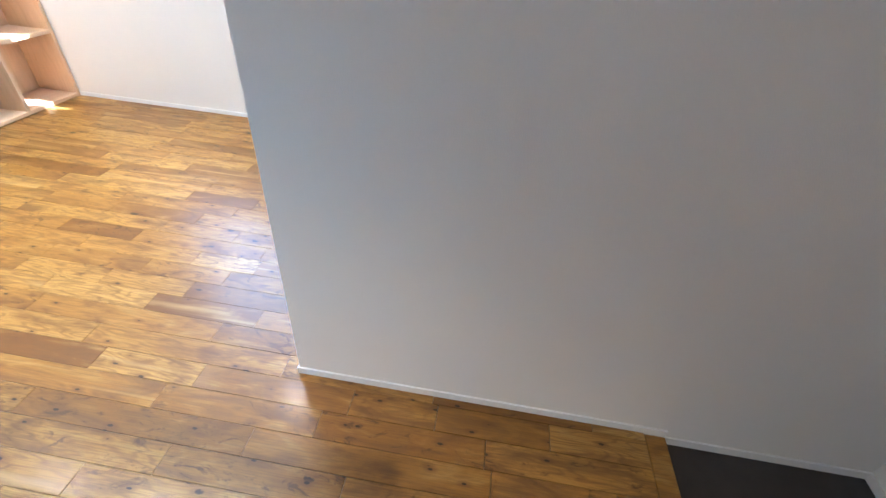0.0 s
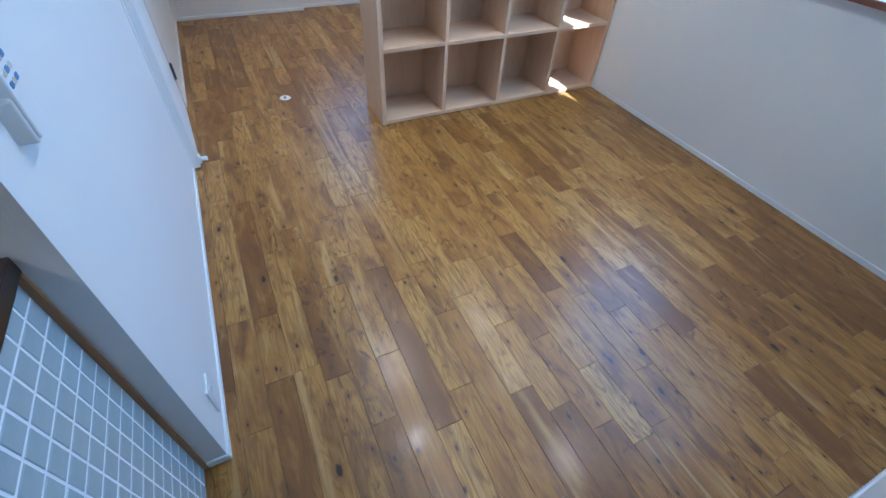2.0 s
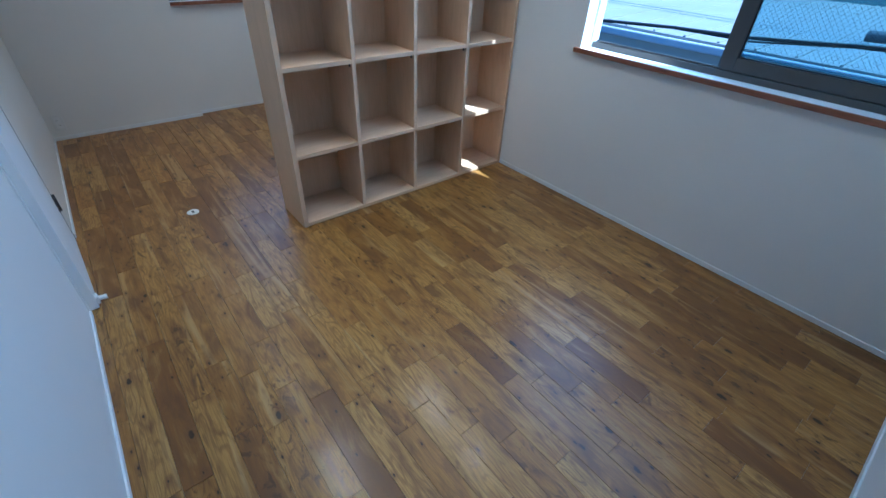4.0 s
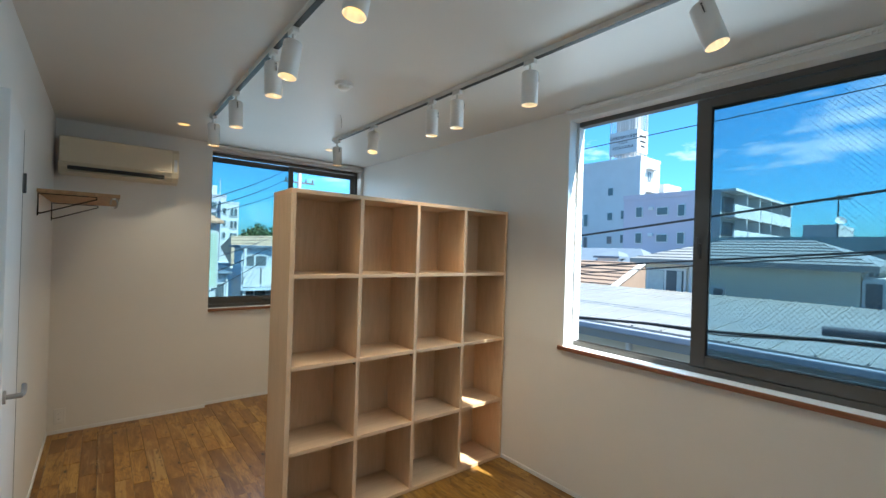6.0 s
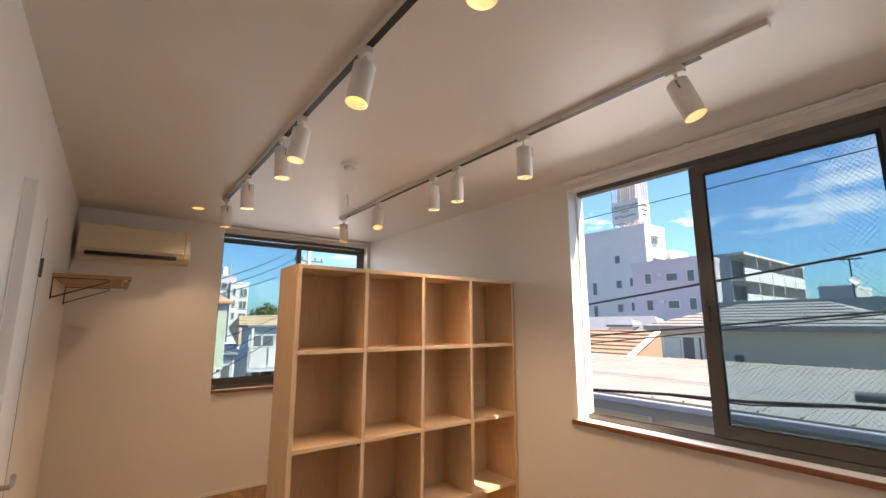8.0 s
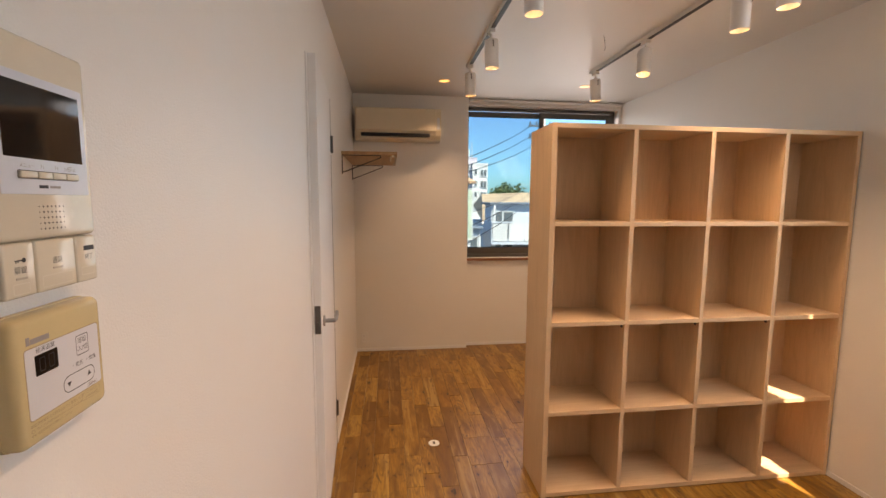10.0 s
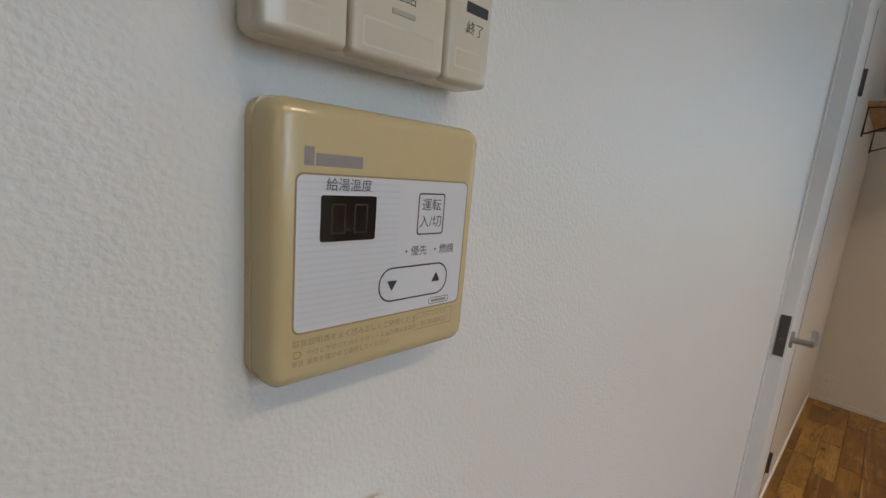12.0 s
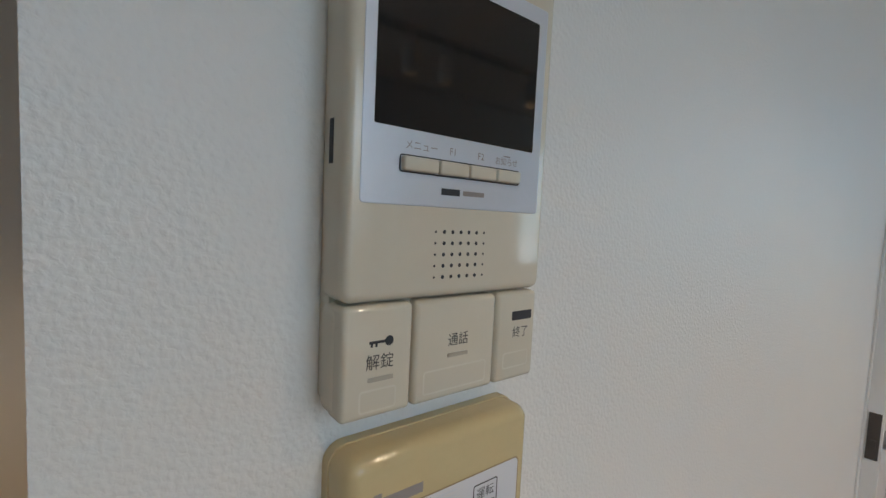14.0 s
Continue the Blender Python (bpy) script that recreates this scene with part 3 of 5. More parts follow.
# ---------------------------------------------------------------- door, slightly ajar
structure("door_frame", boxes((D[0] - 0.0, D[0] + 0.02, -0.09, -0.003, 0, D[2]), (D[1] - 0.02, D[1], -0.09, -0.0005, 0, D[2]), (D[0] + 0.02, D[1] - 0.02, -0.09, -0.042, D[2] - 0.02, D[2]),
                               (D[1], D[1] + 0.024, 0.0004, 0.0048, 0, D[2] + 0.012)), WHITE,
          "white flush door frame", "door frame")
LW = 0.70
# A black strip laid on as the shade of the hinge-side gap.
structure("hinge_gap_shade", boxes((D[0] + 0.001, D[0] + 0.010, -0.004, 0.0012, 0.0, D[2] - 0.001)), GASKET, "black strip for the shade in the door's hinge-side gap", "door gap")
door = empty("door_1", pose(D[0] + 0.012, 0.001, 0.008, 0, 0, 3.0), "white flush door left slightly ajar", "door", kind="structure")
part("leaf", boxes((0, LW, -0.034, 0, 0, 2.035), bevel=0.0015), LEAF, door)
part("lock_plate", boxes((LW, LW + 0.0025, -0.029, -0.005, 0.893, 1.014), (LW + 0.002, LW + 0.008, -0.021, -0.011, 0.925, 0.945), bevel=0.0008), DARKSTEEL, door, "dark latch plate in the door's edge")
hb = bmesh.new()
rod(hb, (LW - 0.055, 0, 0.935), (LW - 0.055, 0.008, 0.935), 0.024, 24)
rod(hb, (LW - 0.055, 0.006, 0.935), (LW - 0.055, 0.052, 0.935), 0.009, 16)
handle = part("handle", hb, STEEL, door, "satin steel lever handle")
smooth(handle)
smooth(tube("lever", [(LW - 0.055, 0.047, 0.935), (LW - 0.075, 0.052, 0.935), (LW - 0.15, 0.052, 0.936), (LW - 0.168, 0.05, 0.945)], 0.0085, STEEL, handle))
for z in (0.222, 1.77):
    part("hinge", boxes((-0.012, 0.026, 0.0, 0.003, z - 0.045, z + 0.045), (-0.006, 0.006, 0.002, 0.013, z - 0.047, z + 0.047), bevel=0.0012), DARKSTEEL, door, "dark metal hinge")
sb = boxes((LW - 0.05, LW - 0.01, 0, 0.012, 0.012, 0.052), bevel=0.004)
rod(sb, (LW - 0.03, 0.01, 0.03), (LW - 0.03, 0.042, 0.026), 0.011, 14)
smooth(part("door_stop", sb, REMOTE, door, "white rubber door stop"))


# ---------------------------------------------------------------- shelf that divides the room
def divider_shelf():
    y0, y1, top, t = 1.058, 2.662, 1.82, 0.022
    xf, xb = -1.637, -1.932
    unit = empty("bookshelf", Matrix.Translation((xf, y0, 0)), "tall pale plywood open bookshelf with sixteen boxes, standing across the room", "bookshelf")
    w, d = y1 - y0, xf - xb
    ups = [0.0, 0.396, 0.79, 1.184, w - t]
    part("side_panel", boxes((-d, 0, 0, t + 0.004, 0, top - t), bevel=0.0012), PLY, unit)
    part("side_panel", boxes((-d, 0, w - t, w, 0, top - t), bevel=0.0012), PLY, unit)
    part("top_panel", boxes((-d - 0.001, 0.001, 0, w, top - t, top), bevel=0.0012), PLY_H, unit)
    part("bottom_panel", boxes((-d, 0, t + 0.004, w - t, 0.004, 0.004 + t), bevel=0.0012), PLY_H, unit)
    levels = [0.445, 0.892, 1.372]
    for u in ups[1:4]:
        part("upright", boxes((-d, -0.001, u, u + t, 0.026, top - t), bevel=0.001), PLY, unit)
    for i in range(4):
        a = ups[i] + (t + 0.004 if i == 0 else t)
        for z in levels:
            part("shelf_board", boxes((-d, -0.002, a, ups[i + 1], z - t, z), bevel=0.001), PLY_H, unit)
    part("back_panel", boxes((-d - 0.005, -d, 0.002, w - 0.002, 0.006, top - t)), PLY, unit)
    for i in (0, 1, 2):
        part("shelf_peg", boxes((-0.03, -0.018, ups[i + 1] - 0.006, ups[i + 1], levels[1] - t - 0.018, levels[1] - t), bevel=0.001), DARKSTEEL, unit, "small dark shelf peg")
    for x in (-0.08, -0.21):
        part("screw_cover", rod(bmesh.new(), (x, -0.0012, 0.885), (x, 0.001, 0.885), 0.005, 12), PLY_H, unit)
    return unit


divider_shelf()


# ---------------------------------------------------------------- air conditioner
ACWHITE = mottled("yellowed white plastic", (0.68, 0.61, 0.47), 0.3, amount=0.03, scale=10, relief=0.02)


def air_conditioner():
    y0, y1, z0, z1 = 0.035, 0.795, 2.005, 2.285
    m = Matrix.Translation((XF, y0, z0))
    ac = empty("air_conditioner", m, "white wall-mounted split air conditioner unit", "air conditioner")
    w, h, dep = y1 - y0, z1 - z0, 0.225
    prof = [(0, 0.012), (0.09, 0.0), (0.17, 0.012), (0.205, 0.05), (0.222, 0.09), (dep, 0.15), (dep, 0.255), (0.212, h), (0, h)]
    def slab(a, b, grow=0.0):
        bm = bmesh.new()
        r0 = [bm.verts.new((x, a, z)) for x, z in prof]
        r1 = [bm.verts.new((x, b, z)) for x, z in prof]
        k = len(prof)
        for i in range(k):
            bm.faces.new((r0[i], r0[(i + 1) % k], r1[(i + 1) % k], r1[i]))
        bm.faces.new(r0)
        bm.faces.new(list(reversed(r1)))
        bmesh.ops.recalc_face_normals(bm, faces=bm.faces)
        return bm
    part("body", slab(0.0, w - 0.048), ACWHITE, ac)
    part("end_cover", slab(w - 0.046, w), ACWHITE, ac)
    part("front_panel", boxes((dep - 0.002, dep + 0.006, 0.004, w - 0.05, 0.085, h - 0.008), bevel=0.003), ACWHITE, ac)
    part("air_outlet", boxes((0.19, 0.2285, 0.05, w - 0.1, 0.036, 0.062), bevel=0.003), SLOT, ac, "dark air outlet slit")
    part("louver", boxes((0.165, 0.222, 0.05, w - 0.1, 0.016, 0.022), bevel=0.002), ACWHITE, ac)
    part("badge", boxes((dep + 0.006, dep + 0.0068, w - 0.13, w - 0.08, 0.1, 0.104)), GREYINK, ac)
    part("lamp_window", boxes((dep - 0.001, dep + 0.001, w - 0.035, w - 0.012, 0.1, 0.2), bevel=0.002), SILVER, ac)
    return ac


air_conditioner()


# ---------------------------------------------------------------- small wall shelf with wire brackets
def wall_shelf():
    xa, xb, zt, dep = -2.80, -3.72, 1.805, 0.385
    sh = empty("wall_shelf", Matrix.Translation((xa, 0, zt)), "raw wood plank shelf on black wire brackets", "shelf")
    part("plank", boxes((xb - xa, 0, 0.001, dep, -0.02, 0), bevel=0.0015), PLANK, sh)
    for x in (-0.015, xb - xa + 0.03):
        tube("bracket", [(x, 0.006, -0.155), (x, 0.006, -0.026), (x, 0.27, -0.026), (x, 0.27, -0.04), (x, 0.02, -0.14), (x, 0.006, -0.14)], 0.004, IRON, sh, "bent black iron wire bracket")
    return sh


wall_shelf()
hook = empty("hanging_hook", Matrix.Translation((-2.84, 0.355, 1.785)), "grey plastic curtain hook hanging under the shelf", "hook")
pts = [(0, 0.018 * math.sin(a), -0.034 - 0.03 * math.cos(a)) for a in [math.pi * 2 * i / 20 for i in range(17)]]
tube("ring", pts, 0.0048, LEDBAR, hook)
part("clip", boxes((-0.008, 0.008, -0.008, 0.008, -0.012, 0.0), bevel=0.002), REMOTE, hook)


# ---------------------------------------------------------------- ceiling lamps
def lamp_light(parent, z, watts=LAMP_WATTS):
    d = bpy.data.lights.new("lamp_light", "SPOT")
    d.energy, d.color, d.spot_size, d.spot_blend, d.shadow_soft_size = watts, LAMP_COLOUR, radians(100), 0.8, 0.04
    o = new("lamp_light", d)
    o.parent = parent
    o.matrix_basis = Matrix.Translation((0, 0, z))
    return o


def spot_lamp(x, y, tilt=0.0, spin=0.0):
    lamp = empty("track_spotlight", Matrix.Translation((x, y, H - 0.022)), "white cylinder spotlight hanging from the lighting track, switched on", "spotlight", "spotlights on the tracks")
    part("adapter", boxes((-0.032, 0.032, -0.014, 0.014, -0.024, 0.0), bevel=0.003), TRACKMAT, lamp)
    sb = bmesh.new()
    rod(sb, (0, 0, -0.06), (0, 0, -0.02), 0.0065, 12)
    smooth(part("stem", sb, TRACKMAT, lamp))
    head = new("head")
    head.parent = lamp
    head.matrix_basis = pose(0, 0, -0.055, 0, 0, spin) @ pose(0, 0, 0, tilt, 0, 0)
    bm = lathe(bmesh.new(), [(0.002, 0.0), (0.033, 0.0), (0.0375, -0.004), (0.0385, -0.02), (0.0385, -0.152), (0.0365, -0.154), (0.0345, -0.15), (0.03, -0.125), (0.027, -0.118)], 32)
    me_body = part("shade", bm, WHITE, head)
    smooth(me_body, 50)
    rf = lathe(bmesh.new(), [(0.0356, -0.1535), (0.034, -0.147), (0.030, -0.124), (0.0125, -0.112)], 32)
    smooth(part("reflector", rf, REFLECTOR_GLOW, head, "reflector ring with lamplight put in as glow"))
    gb = lathe(bmesh.new(), [(0.0001, -0.117), (0.009, -0.117), (0.0125, -0.1125)], 28)
    part("bulb", gb, BULB, head, "glowing lamp")
    kb = bmesh.new()
    rod(kb, (0.036, 0, -0.016), (0.042, 0, -0.016), 0.004, 10)
    part("screw", kb, DARKSTEEL, head)
    part("bracket", boxes((0.0375, 0.0415, -0.007, 0.007, -0.05, -0.006), bevel=0.001), TRACKMAT, head, "side bracket of the swivel")
    part("slit", boxes((0.0413, 0.0425, -0.002, 0.002, -0.048, -0.022)), SLOT, head, "dark adjusting slit")
    lamp_light(head, -0.121)
    return lamp


def lighting_track(y, x0, x1, label):
    tr = empty("lighting_track", Matrix.Translation((x0, y, H)), label, "lighting track")
    L = x1 - x0
    part("channel", boxes((0, L, -0.017, -0.008, -0.022, 0), (0, L, 0.008, 0.017, -0.022, 0), (0, L, -0.008, 0.008, -0.008, 0), bevel=0.0008), TRACKMAT, tr)
    part("slot", boxes((0.002, L, -0.0125, 0.0125, -0.0236, -0.0222)), SLOT, tr, "black slot")
    part("end_cap", boxes((-0.012, 0, -0.018, 0.018, -0.023, 0), bevel=0.002), TRACKMAT, tr)
    part("feed_box", boxes((L, L + 0.2, -0.018, 0.018, -0.024, 0), bevel=0.003), TRACKMAT, tr)
    return tr


TR1, TR2 = 0.907, 1.86
lighting_track(TR1, -2.93, 0.12, "white ceiling track with a black slot")
lighting_track(TR2, -2.95, 0.06, "white ceiling track with a black slot")
for x, tilt, spin in ((-0.02, 7, -150), (-0.615, 11, -170), (-1.235, 8, -170), (-1.503, 2, 0), (-2.223, 2, 0), (-2.872, 2, 0)):
    spot_lamp(x, TR1, tilt, spin)
for x, tilt, spin in ((-0.03, 19, -75), (-0.768, 2, 40), (-1.30, 2, 40), (-1.537, 2, 30), (-2.257, 14, -128), (-2.892, 2, 0)):
    spot_lamp(x, TR2, tilt, spin)


def downlight(x, y, watts=LAMP_WATTS):
    dl = empty("downlight", Matrix.Translation((x, y, H)), "small round recessed downlight, switched on", "downlight", "ceiling downlights")
    smooth(part("rim", lathe(bmesh.new(), [(0.05, 0.0), (0.05, -0.003), (0.046, -0.0045), (0.04, -0.002), (0.039, 0.0)], 32), WHITE, dl))
    part("bulb", lathe(bmesh.new(), [(0.0001, -0.0015), (0.0395, -0.0015)], 28), DOWNGLOW, dl, "glowing lamp")
    lamp_light(dl, -0.006, watts)


downlight(-3.37, 0.785)
downlight(-3.37, 2.0)
# These two are unseen, added over the kitchen to brighten the hall.
downlight(0.35, -1.0, KITCHEN_FILL_WATTS)
downlight(1.0, -1.0, KITCHEN_FILL_WATTS)

smoke = empty("smoke_detector", Matrix.Translation((-1.70, 1.355, H)), "round white smoke detector on the ceiling", "smoke detector")
smooth(part("base", lathe(bmesh.new(), [(0.05, 0), (0.05, -0.012), (0.047, -0.016), (0.03, -0.0165)], 32), WHITE, smoke))
smooth(part("cover", lathe(bmesh.new(), [(0.032, -0.016), (0.031, -0.03), (0.024, -0.036), (0.0001, -0.037)], 32), REMOTE, smoke))
cord = empty("pull_cord", Matrix.Translation((-2.27, 1.6, H)), "short grey cord hanging from the ceiling", "cord")
tube("cord", [(0, 0, 0), (0.004, 0.004, -0.03), (0.0, 0.012, -0.065), (-0.006, 0.012, -0.085)], 0.0018, GREYINK, cord)


# ---------------------------------------------------------------- sockets
def socket_plate(name, m, w, h, label, holes):
    s = empty(name, m, label, "socket")
    part("plate", boxes((-w / 2, w / 2, -h / 2, h / 2, 0, 0.007), bevel=0.0025), REMOTE, s)
    part("insert", boxes((-w * 0.28, w * 0.28, -h * 0.38, h * 0.38, 0.0068, 0.0085), bevel=0.001), WHITE, s)
    for v in holes:
        part("slit", boxes((-0.006, -0.0045, v - 0.004, v + 0.004, 0.008, 0.0088)), SLOT, s)
        part("slit", boxes((0.0045, 0.006, v - 0.004, v + 0.004, 0.008, 0.0088)), SLOT, s)
    return s


socket_plate("wall_socket", pose(-0.148, 0.0, 0.125, 90, 0, 180), 0.07, 0.118, "white double wall socket near the floor", (-0.02, 0.02))
socket_plate("wall_socket", pose(XF, 0.075, 0.135, 90, 0, 90), 0.07, 0.118, "white double wall socket in the far corner", (-0.02, 0.02))
fo = empty("floor_socket", Matrix.Translation((-2.19, 0.583, 0.0)), "round white floor socket with a dark slot", "socket")
smooth(part("rim", lathe(bmesh.new(), [(0.034, 0.0), (0.034, 0.002), (0.03, 0.0034), (0.0001, 0.0036)], 32), REMOTE, fo))
part("slot", boxes((-0.014, 0.014, -0.007, 0.007, 0.0036, 0.0044), bevel=0.0003), DARKSTEEL, fo, "dark slot")


# ---------------------------------------------------------------- kitchen counter
counter = empty("kitchen_counter", Matrix.Identity(4), "kitchen counter clad in small grey-blue square tiles", "counter")
part("cabinet", boxes((0.0015, 1.15, -0.70, -0.078, 0, 0.839)), WHITE, counter)
grout = part("grout", boxes((0.0015, 1.15, -0.078, -0.0712, 0, 0.839)), GROUT, counter, "white grout between the tiles")
top = empty("countertop", Matrix.Identity(4), "dark stained wooden countertop", "countertop")
part("board", boxes((0.001, 1.17, -0.72, -0.054, 0.840, 0.874), bevel=0.003), DARKWOOD, top)
structure("corner_bead", boxes((0, 0.007, -0.0705, -0.0565, 0, 0.839), bevel=0.0015), TRIMWOOD, "slim oak corner strip", "trim")
splash = structure("backsplash", boxes((0.0, 0.004, -0.72, -0.072, 0.875, 1.5)), BACKGROUT, "taupe tiled splashback over the counter", "backsplash")
tile_me = None
for j in range(6):
    for i in range(6):
        y = -0.0745 - 0.1 * (i + 0.5)
        z = 0.876 + 0.1 * (j + 0.5)
        if tile_me is None:
            ob = part("wall_tile", boxes((0, 0.004, -0.0475, 0.0475, -0.0475, 0.0475), bevel=0.001), BACKTILE, splash)
            tile_me = ob.data
        else:
            ob = new("wall_tile", tile_me)
            ob.parent = splash
        ob.matrix_basis = Matrix.Translation((0.003, y - 0.001, z))
structure("floor_edge_board", boxes((2.005, 2.07, -2.2, 0.700, -0.04, 0.001), bevel=0.003), FLOOR, "oak edge board at the entrance step", "floor edge")
# ---------------------------------------------------------------- devices on the wall
def rounded_plate(bm, u0, u1, v0, v1, n0, n1, r, e=0.0, k=5):
    """A plate with round corners of radius r, whose front rim is eased by e."""
    def outline(d):
        pts = []
        for cx, cy, a0 in ((u1 - r, v1 - r, 0), (u0 + r, v1 - r, 90), (u0 + r, v0 + r, 180), (u1 - r, v0 + r, 270)):
            for i in range(k + 1):
                a = radians(a0 + 90 * i / k)
                rr = max(r - d, 0.0002)
                pts.append((cx + rr * math.cos(a), cy + rr * math.sin(a)))
        return pts
    steps = [(0.0, n0), (0.0, n1 - e)]
    if e:
        steps += [(e * (1 - math.cos(radians(q))), n1 - e + e * math.sin(radians(q))) for q in (22, 45, 68, 90)]
    rings = [[bm.verts.new((u, v, n)) for u, v in outline(d)] for d, n in steps]
    for a, b in zip(rings, rings[1:]):
        for i in range(len(a)):
            j = (i + 1) % len(a)
            bm.faces.new((a[i], a[j], b[j], b[i]))
    bm.faces.new(rings[-1])
    bm.faces.new(list(reversed(rings[0])))
    return bm


def ring_outline(bm, u0, u1, v0, v1, n, r, w, k=6):
    """A printed line of width w round a rounded rectangle."""
    def outline(d):
        return [(cx + (r - d) * math.cos(radians(a0 + 90 * i / k)), cy + (r - d) * math.sin(radians(a0 + 90 * i / k)), n)
                for cx, cy, a0 in ((u1 - r, v1 - r, 0), (u0 + r, v1 - r, 90), (u0 + r, v0 + r, 180), (u1 - r, v0 + r, 270)) for i in range(k + 1)]
    a = [bm.verts.new(p) for p in outline(0)]
    b = [bm.verts.new(p) for p in outline(w)]
    for i in range(len(a)):
        j = (i + 1) % len(a)
        bm.faces.new((a[i], a[j], b[j], b[i]))
    return bm


def flat(bm, pts, n):
    bm.faces.new([bm.verts.new((u, v, n)) for u, v in pts])
    return bm


def bar(u0, u1, v0, v1, n):
    return flat(bmesh.new(), [(u0, v0), (u1, v0), (u1, v1), (u0, v1)], n)


def heater_control():
    c = empty("water_heater_control", pose(-0.1453, 0.0, 1.3075, 90, 0, 180) @ Matrix.Diagonal((0.944, 0.95, 1.08, 1)), "cream plastic water heater control panel on the wall", "control panel")
    smooth(part("housing", rounded_plate(bmesh.new(), -0.0575, 0.0580, -0.0595, 0.0585, 0.0, 0.019, 0.0088, 0.0068), CREAM, c), 50)
    smooth(part("back_rim", rounded_plate(bmesh.new(), -0.0582, 0.0587, -0.0602, 0.0592, 0.0, 0.005, 0.009), CREAM, c), 50)
    N = 0.0192
    pl = part("plate", rounded_plate(bmesh.new(), -0.0465, 0.049, -0.0345, 0.030, 0.0185, N, 0.003), PALEPLATE, c, "pale striped front plate")
    part("plate_edge", ring_outline(bmesh.new(), -0.0473, 0.0498, -0.0353, 0.0308, 0.01905, 0.0036, 0.0009), TANINK, c)
    for i in range(22):
        v = -0.032 + 0.0028 * i
        part("stripe", bar(-0.0455, 0.004, v, v + 0.0009, N + 0.00003), SILVER, pl)
    part("display", rounded_plate(bmesh.new(), -0.0362, -0.0092, 0.003, 0.0222, N - 0.0005, N + 0.0002, 0.0012), SCREEN, c, "dark temperature display")
    for u in (-0.0315, -0.0205):
        part("digit", ring_outline(bmesh.new(), u, u + 0.0070, 0.006, 0.0190, N + 0.00025, 0.0012, 0.0009), mottled("unlit digit", (0.022, 0.019, 0.018), 0.3), c)
    lettering("heading", "給湯温度", 0.0056, (-0.0342, 0.0262, N + 0.0001), INK, c)
    part("logo", boxes((-0.0436, -0.0395, 0.0335, 0.0408, 0.0189, 0.0191), (-0.0388, -0.0171, 0.0335, 0.0385, 0.0189, 0.0191)), GREYINK, c, "grey printed maker's mark")
    part("power_button", ring_outline(bmesh.new(), 0.0155, 0.0332, 0.0038, 0.0243, N + 0.0001, 0.0016, 0.0007), INK, c, "outlined on and off button")
    lettering("power_word", "運転", 0.0066, (0.0243, 0.0182, N + 0.0001), INK, c, "CENTER")
    lettering("power_word", "入/切", 0.0066, (0.0243, 0.0100, N + 0.0001), INK, c, "CENTER")
    lettering("mark", "・優先", 0.0054, (0.0072, -0.0044, N + 0.0001), INK, c)
    lettering("mark", "・燃焼", 0.0054, (0.0262, -0.0044, N + 0.0001), INK, c)
    part("arrow_button", ring_outline(bmesh.new(), -0.0055, 0.0392, -0.0282, -0.0112, N + 0.0001, 0.0078, 0.0008), INK, c, "outlined pill-shaped arrow buttons")
    part("arrow", flat(bmesh.new(), [(-0.0006, -0.0178), (0.0024, -0.0228), (0.0054, -0.0178)], N + 0.0001), INK, c)
    part("arrow", flat(bmesh.new(), [(0.0280, -0.0212), (0.0340, -0.0212), (0.0310, -0.0162)], N + 0.0001), INK, c)
    part("model_mark", ring_outline(bmesh.new(), 0.0272, 0.0415, -0.0335, -0.0300, N + 0.0001, 0.0012, 0.0003), INK, c)
    part("model_bar", bar(0.029, 0.0397, -0.0325, -0.0310, N + 0.0001), GREYINK, c)
    lettering("notice", "取扱説明書をよく読み正しくご使用ください", 0.0035, (-0.0470, -0.0395, 0.0191), TANINK, c)
    lettering("notice", "やけど予防のためシャワー・入浴の際はお湯の", 0.0029, (-0.0405, -0.0442, 0.0191), TANINK, c)
    lettering("notice", "温度を確かめて使用してください", 0.0029, (-0.0405, -0.0482, 0.0191), TANINK, c)
    part("warning_sign", ring_outline(bmesh.new(), -0.0465, -0.0430, -0.0457, -0.0425, 0.0191, 0.0012, 0.0004), TANINK, c)
    lettering("notice", "警告", 0.0027, (-0.0470, -0.0482, 0.0191), TANINK, c)
    part("phone_frame", ring_outline(bmesh.new(), 0.0185, 0.0455, -0.0460, -0.0372, 0.0191, 0.0008, 0.0003), TANINK, c)
    lettering("phone", "フリーダイヤル", 0.0026, (0.032, -0.0393, 0.0191), TANINK, c, "CENTER")
    lettering("phone", "0120-054321", 0.0040, (0.033, -0.0434, 0.0191), TANINK, c, "CENTER", 0.9)
    return c


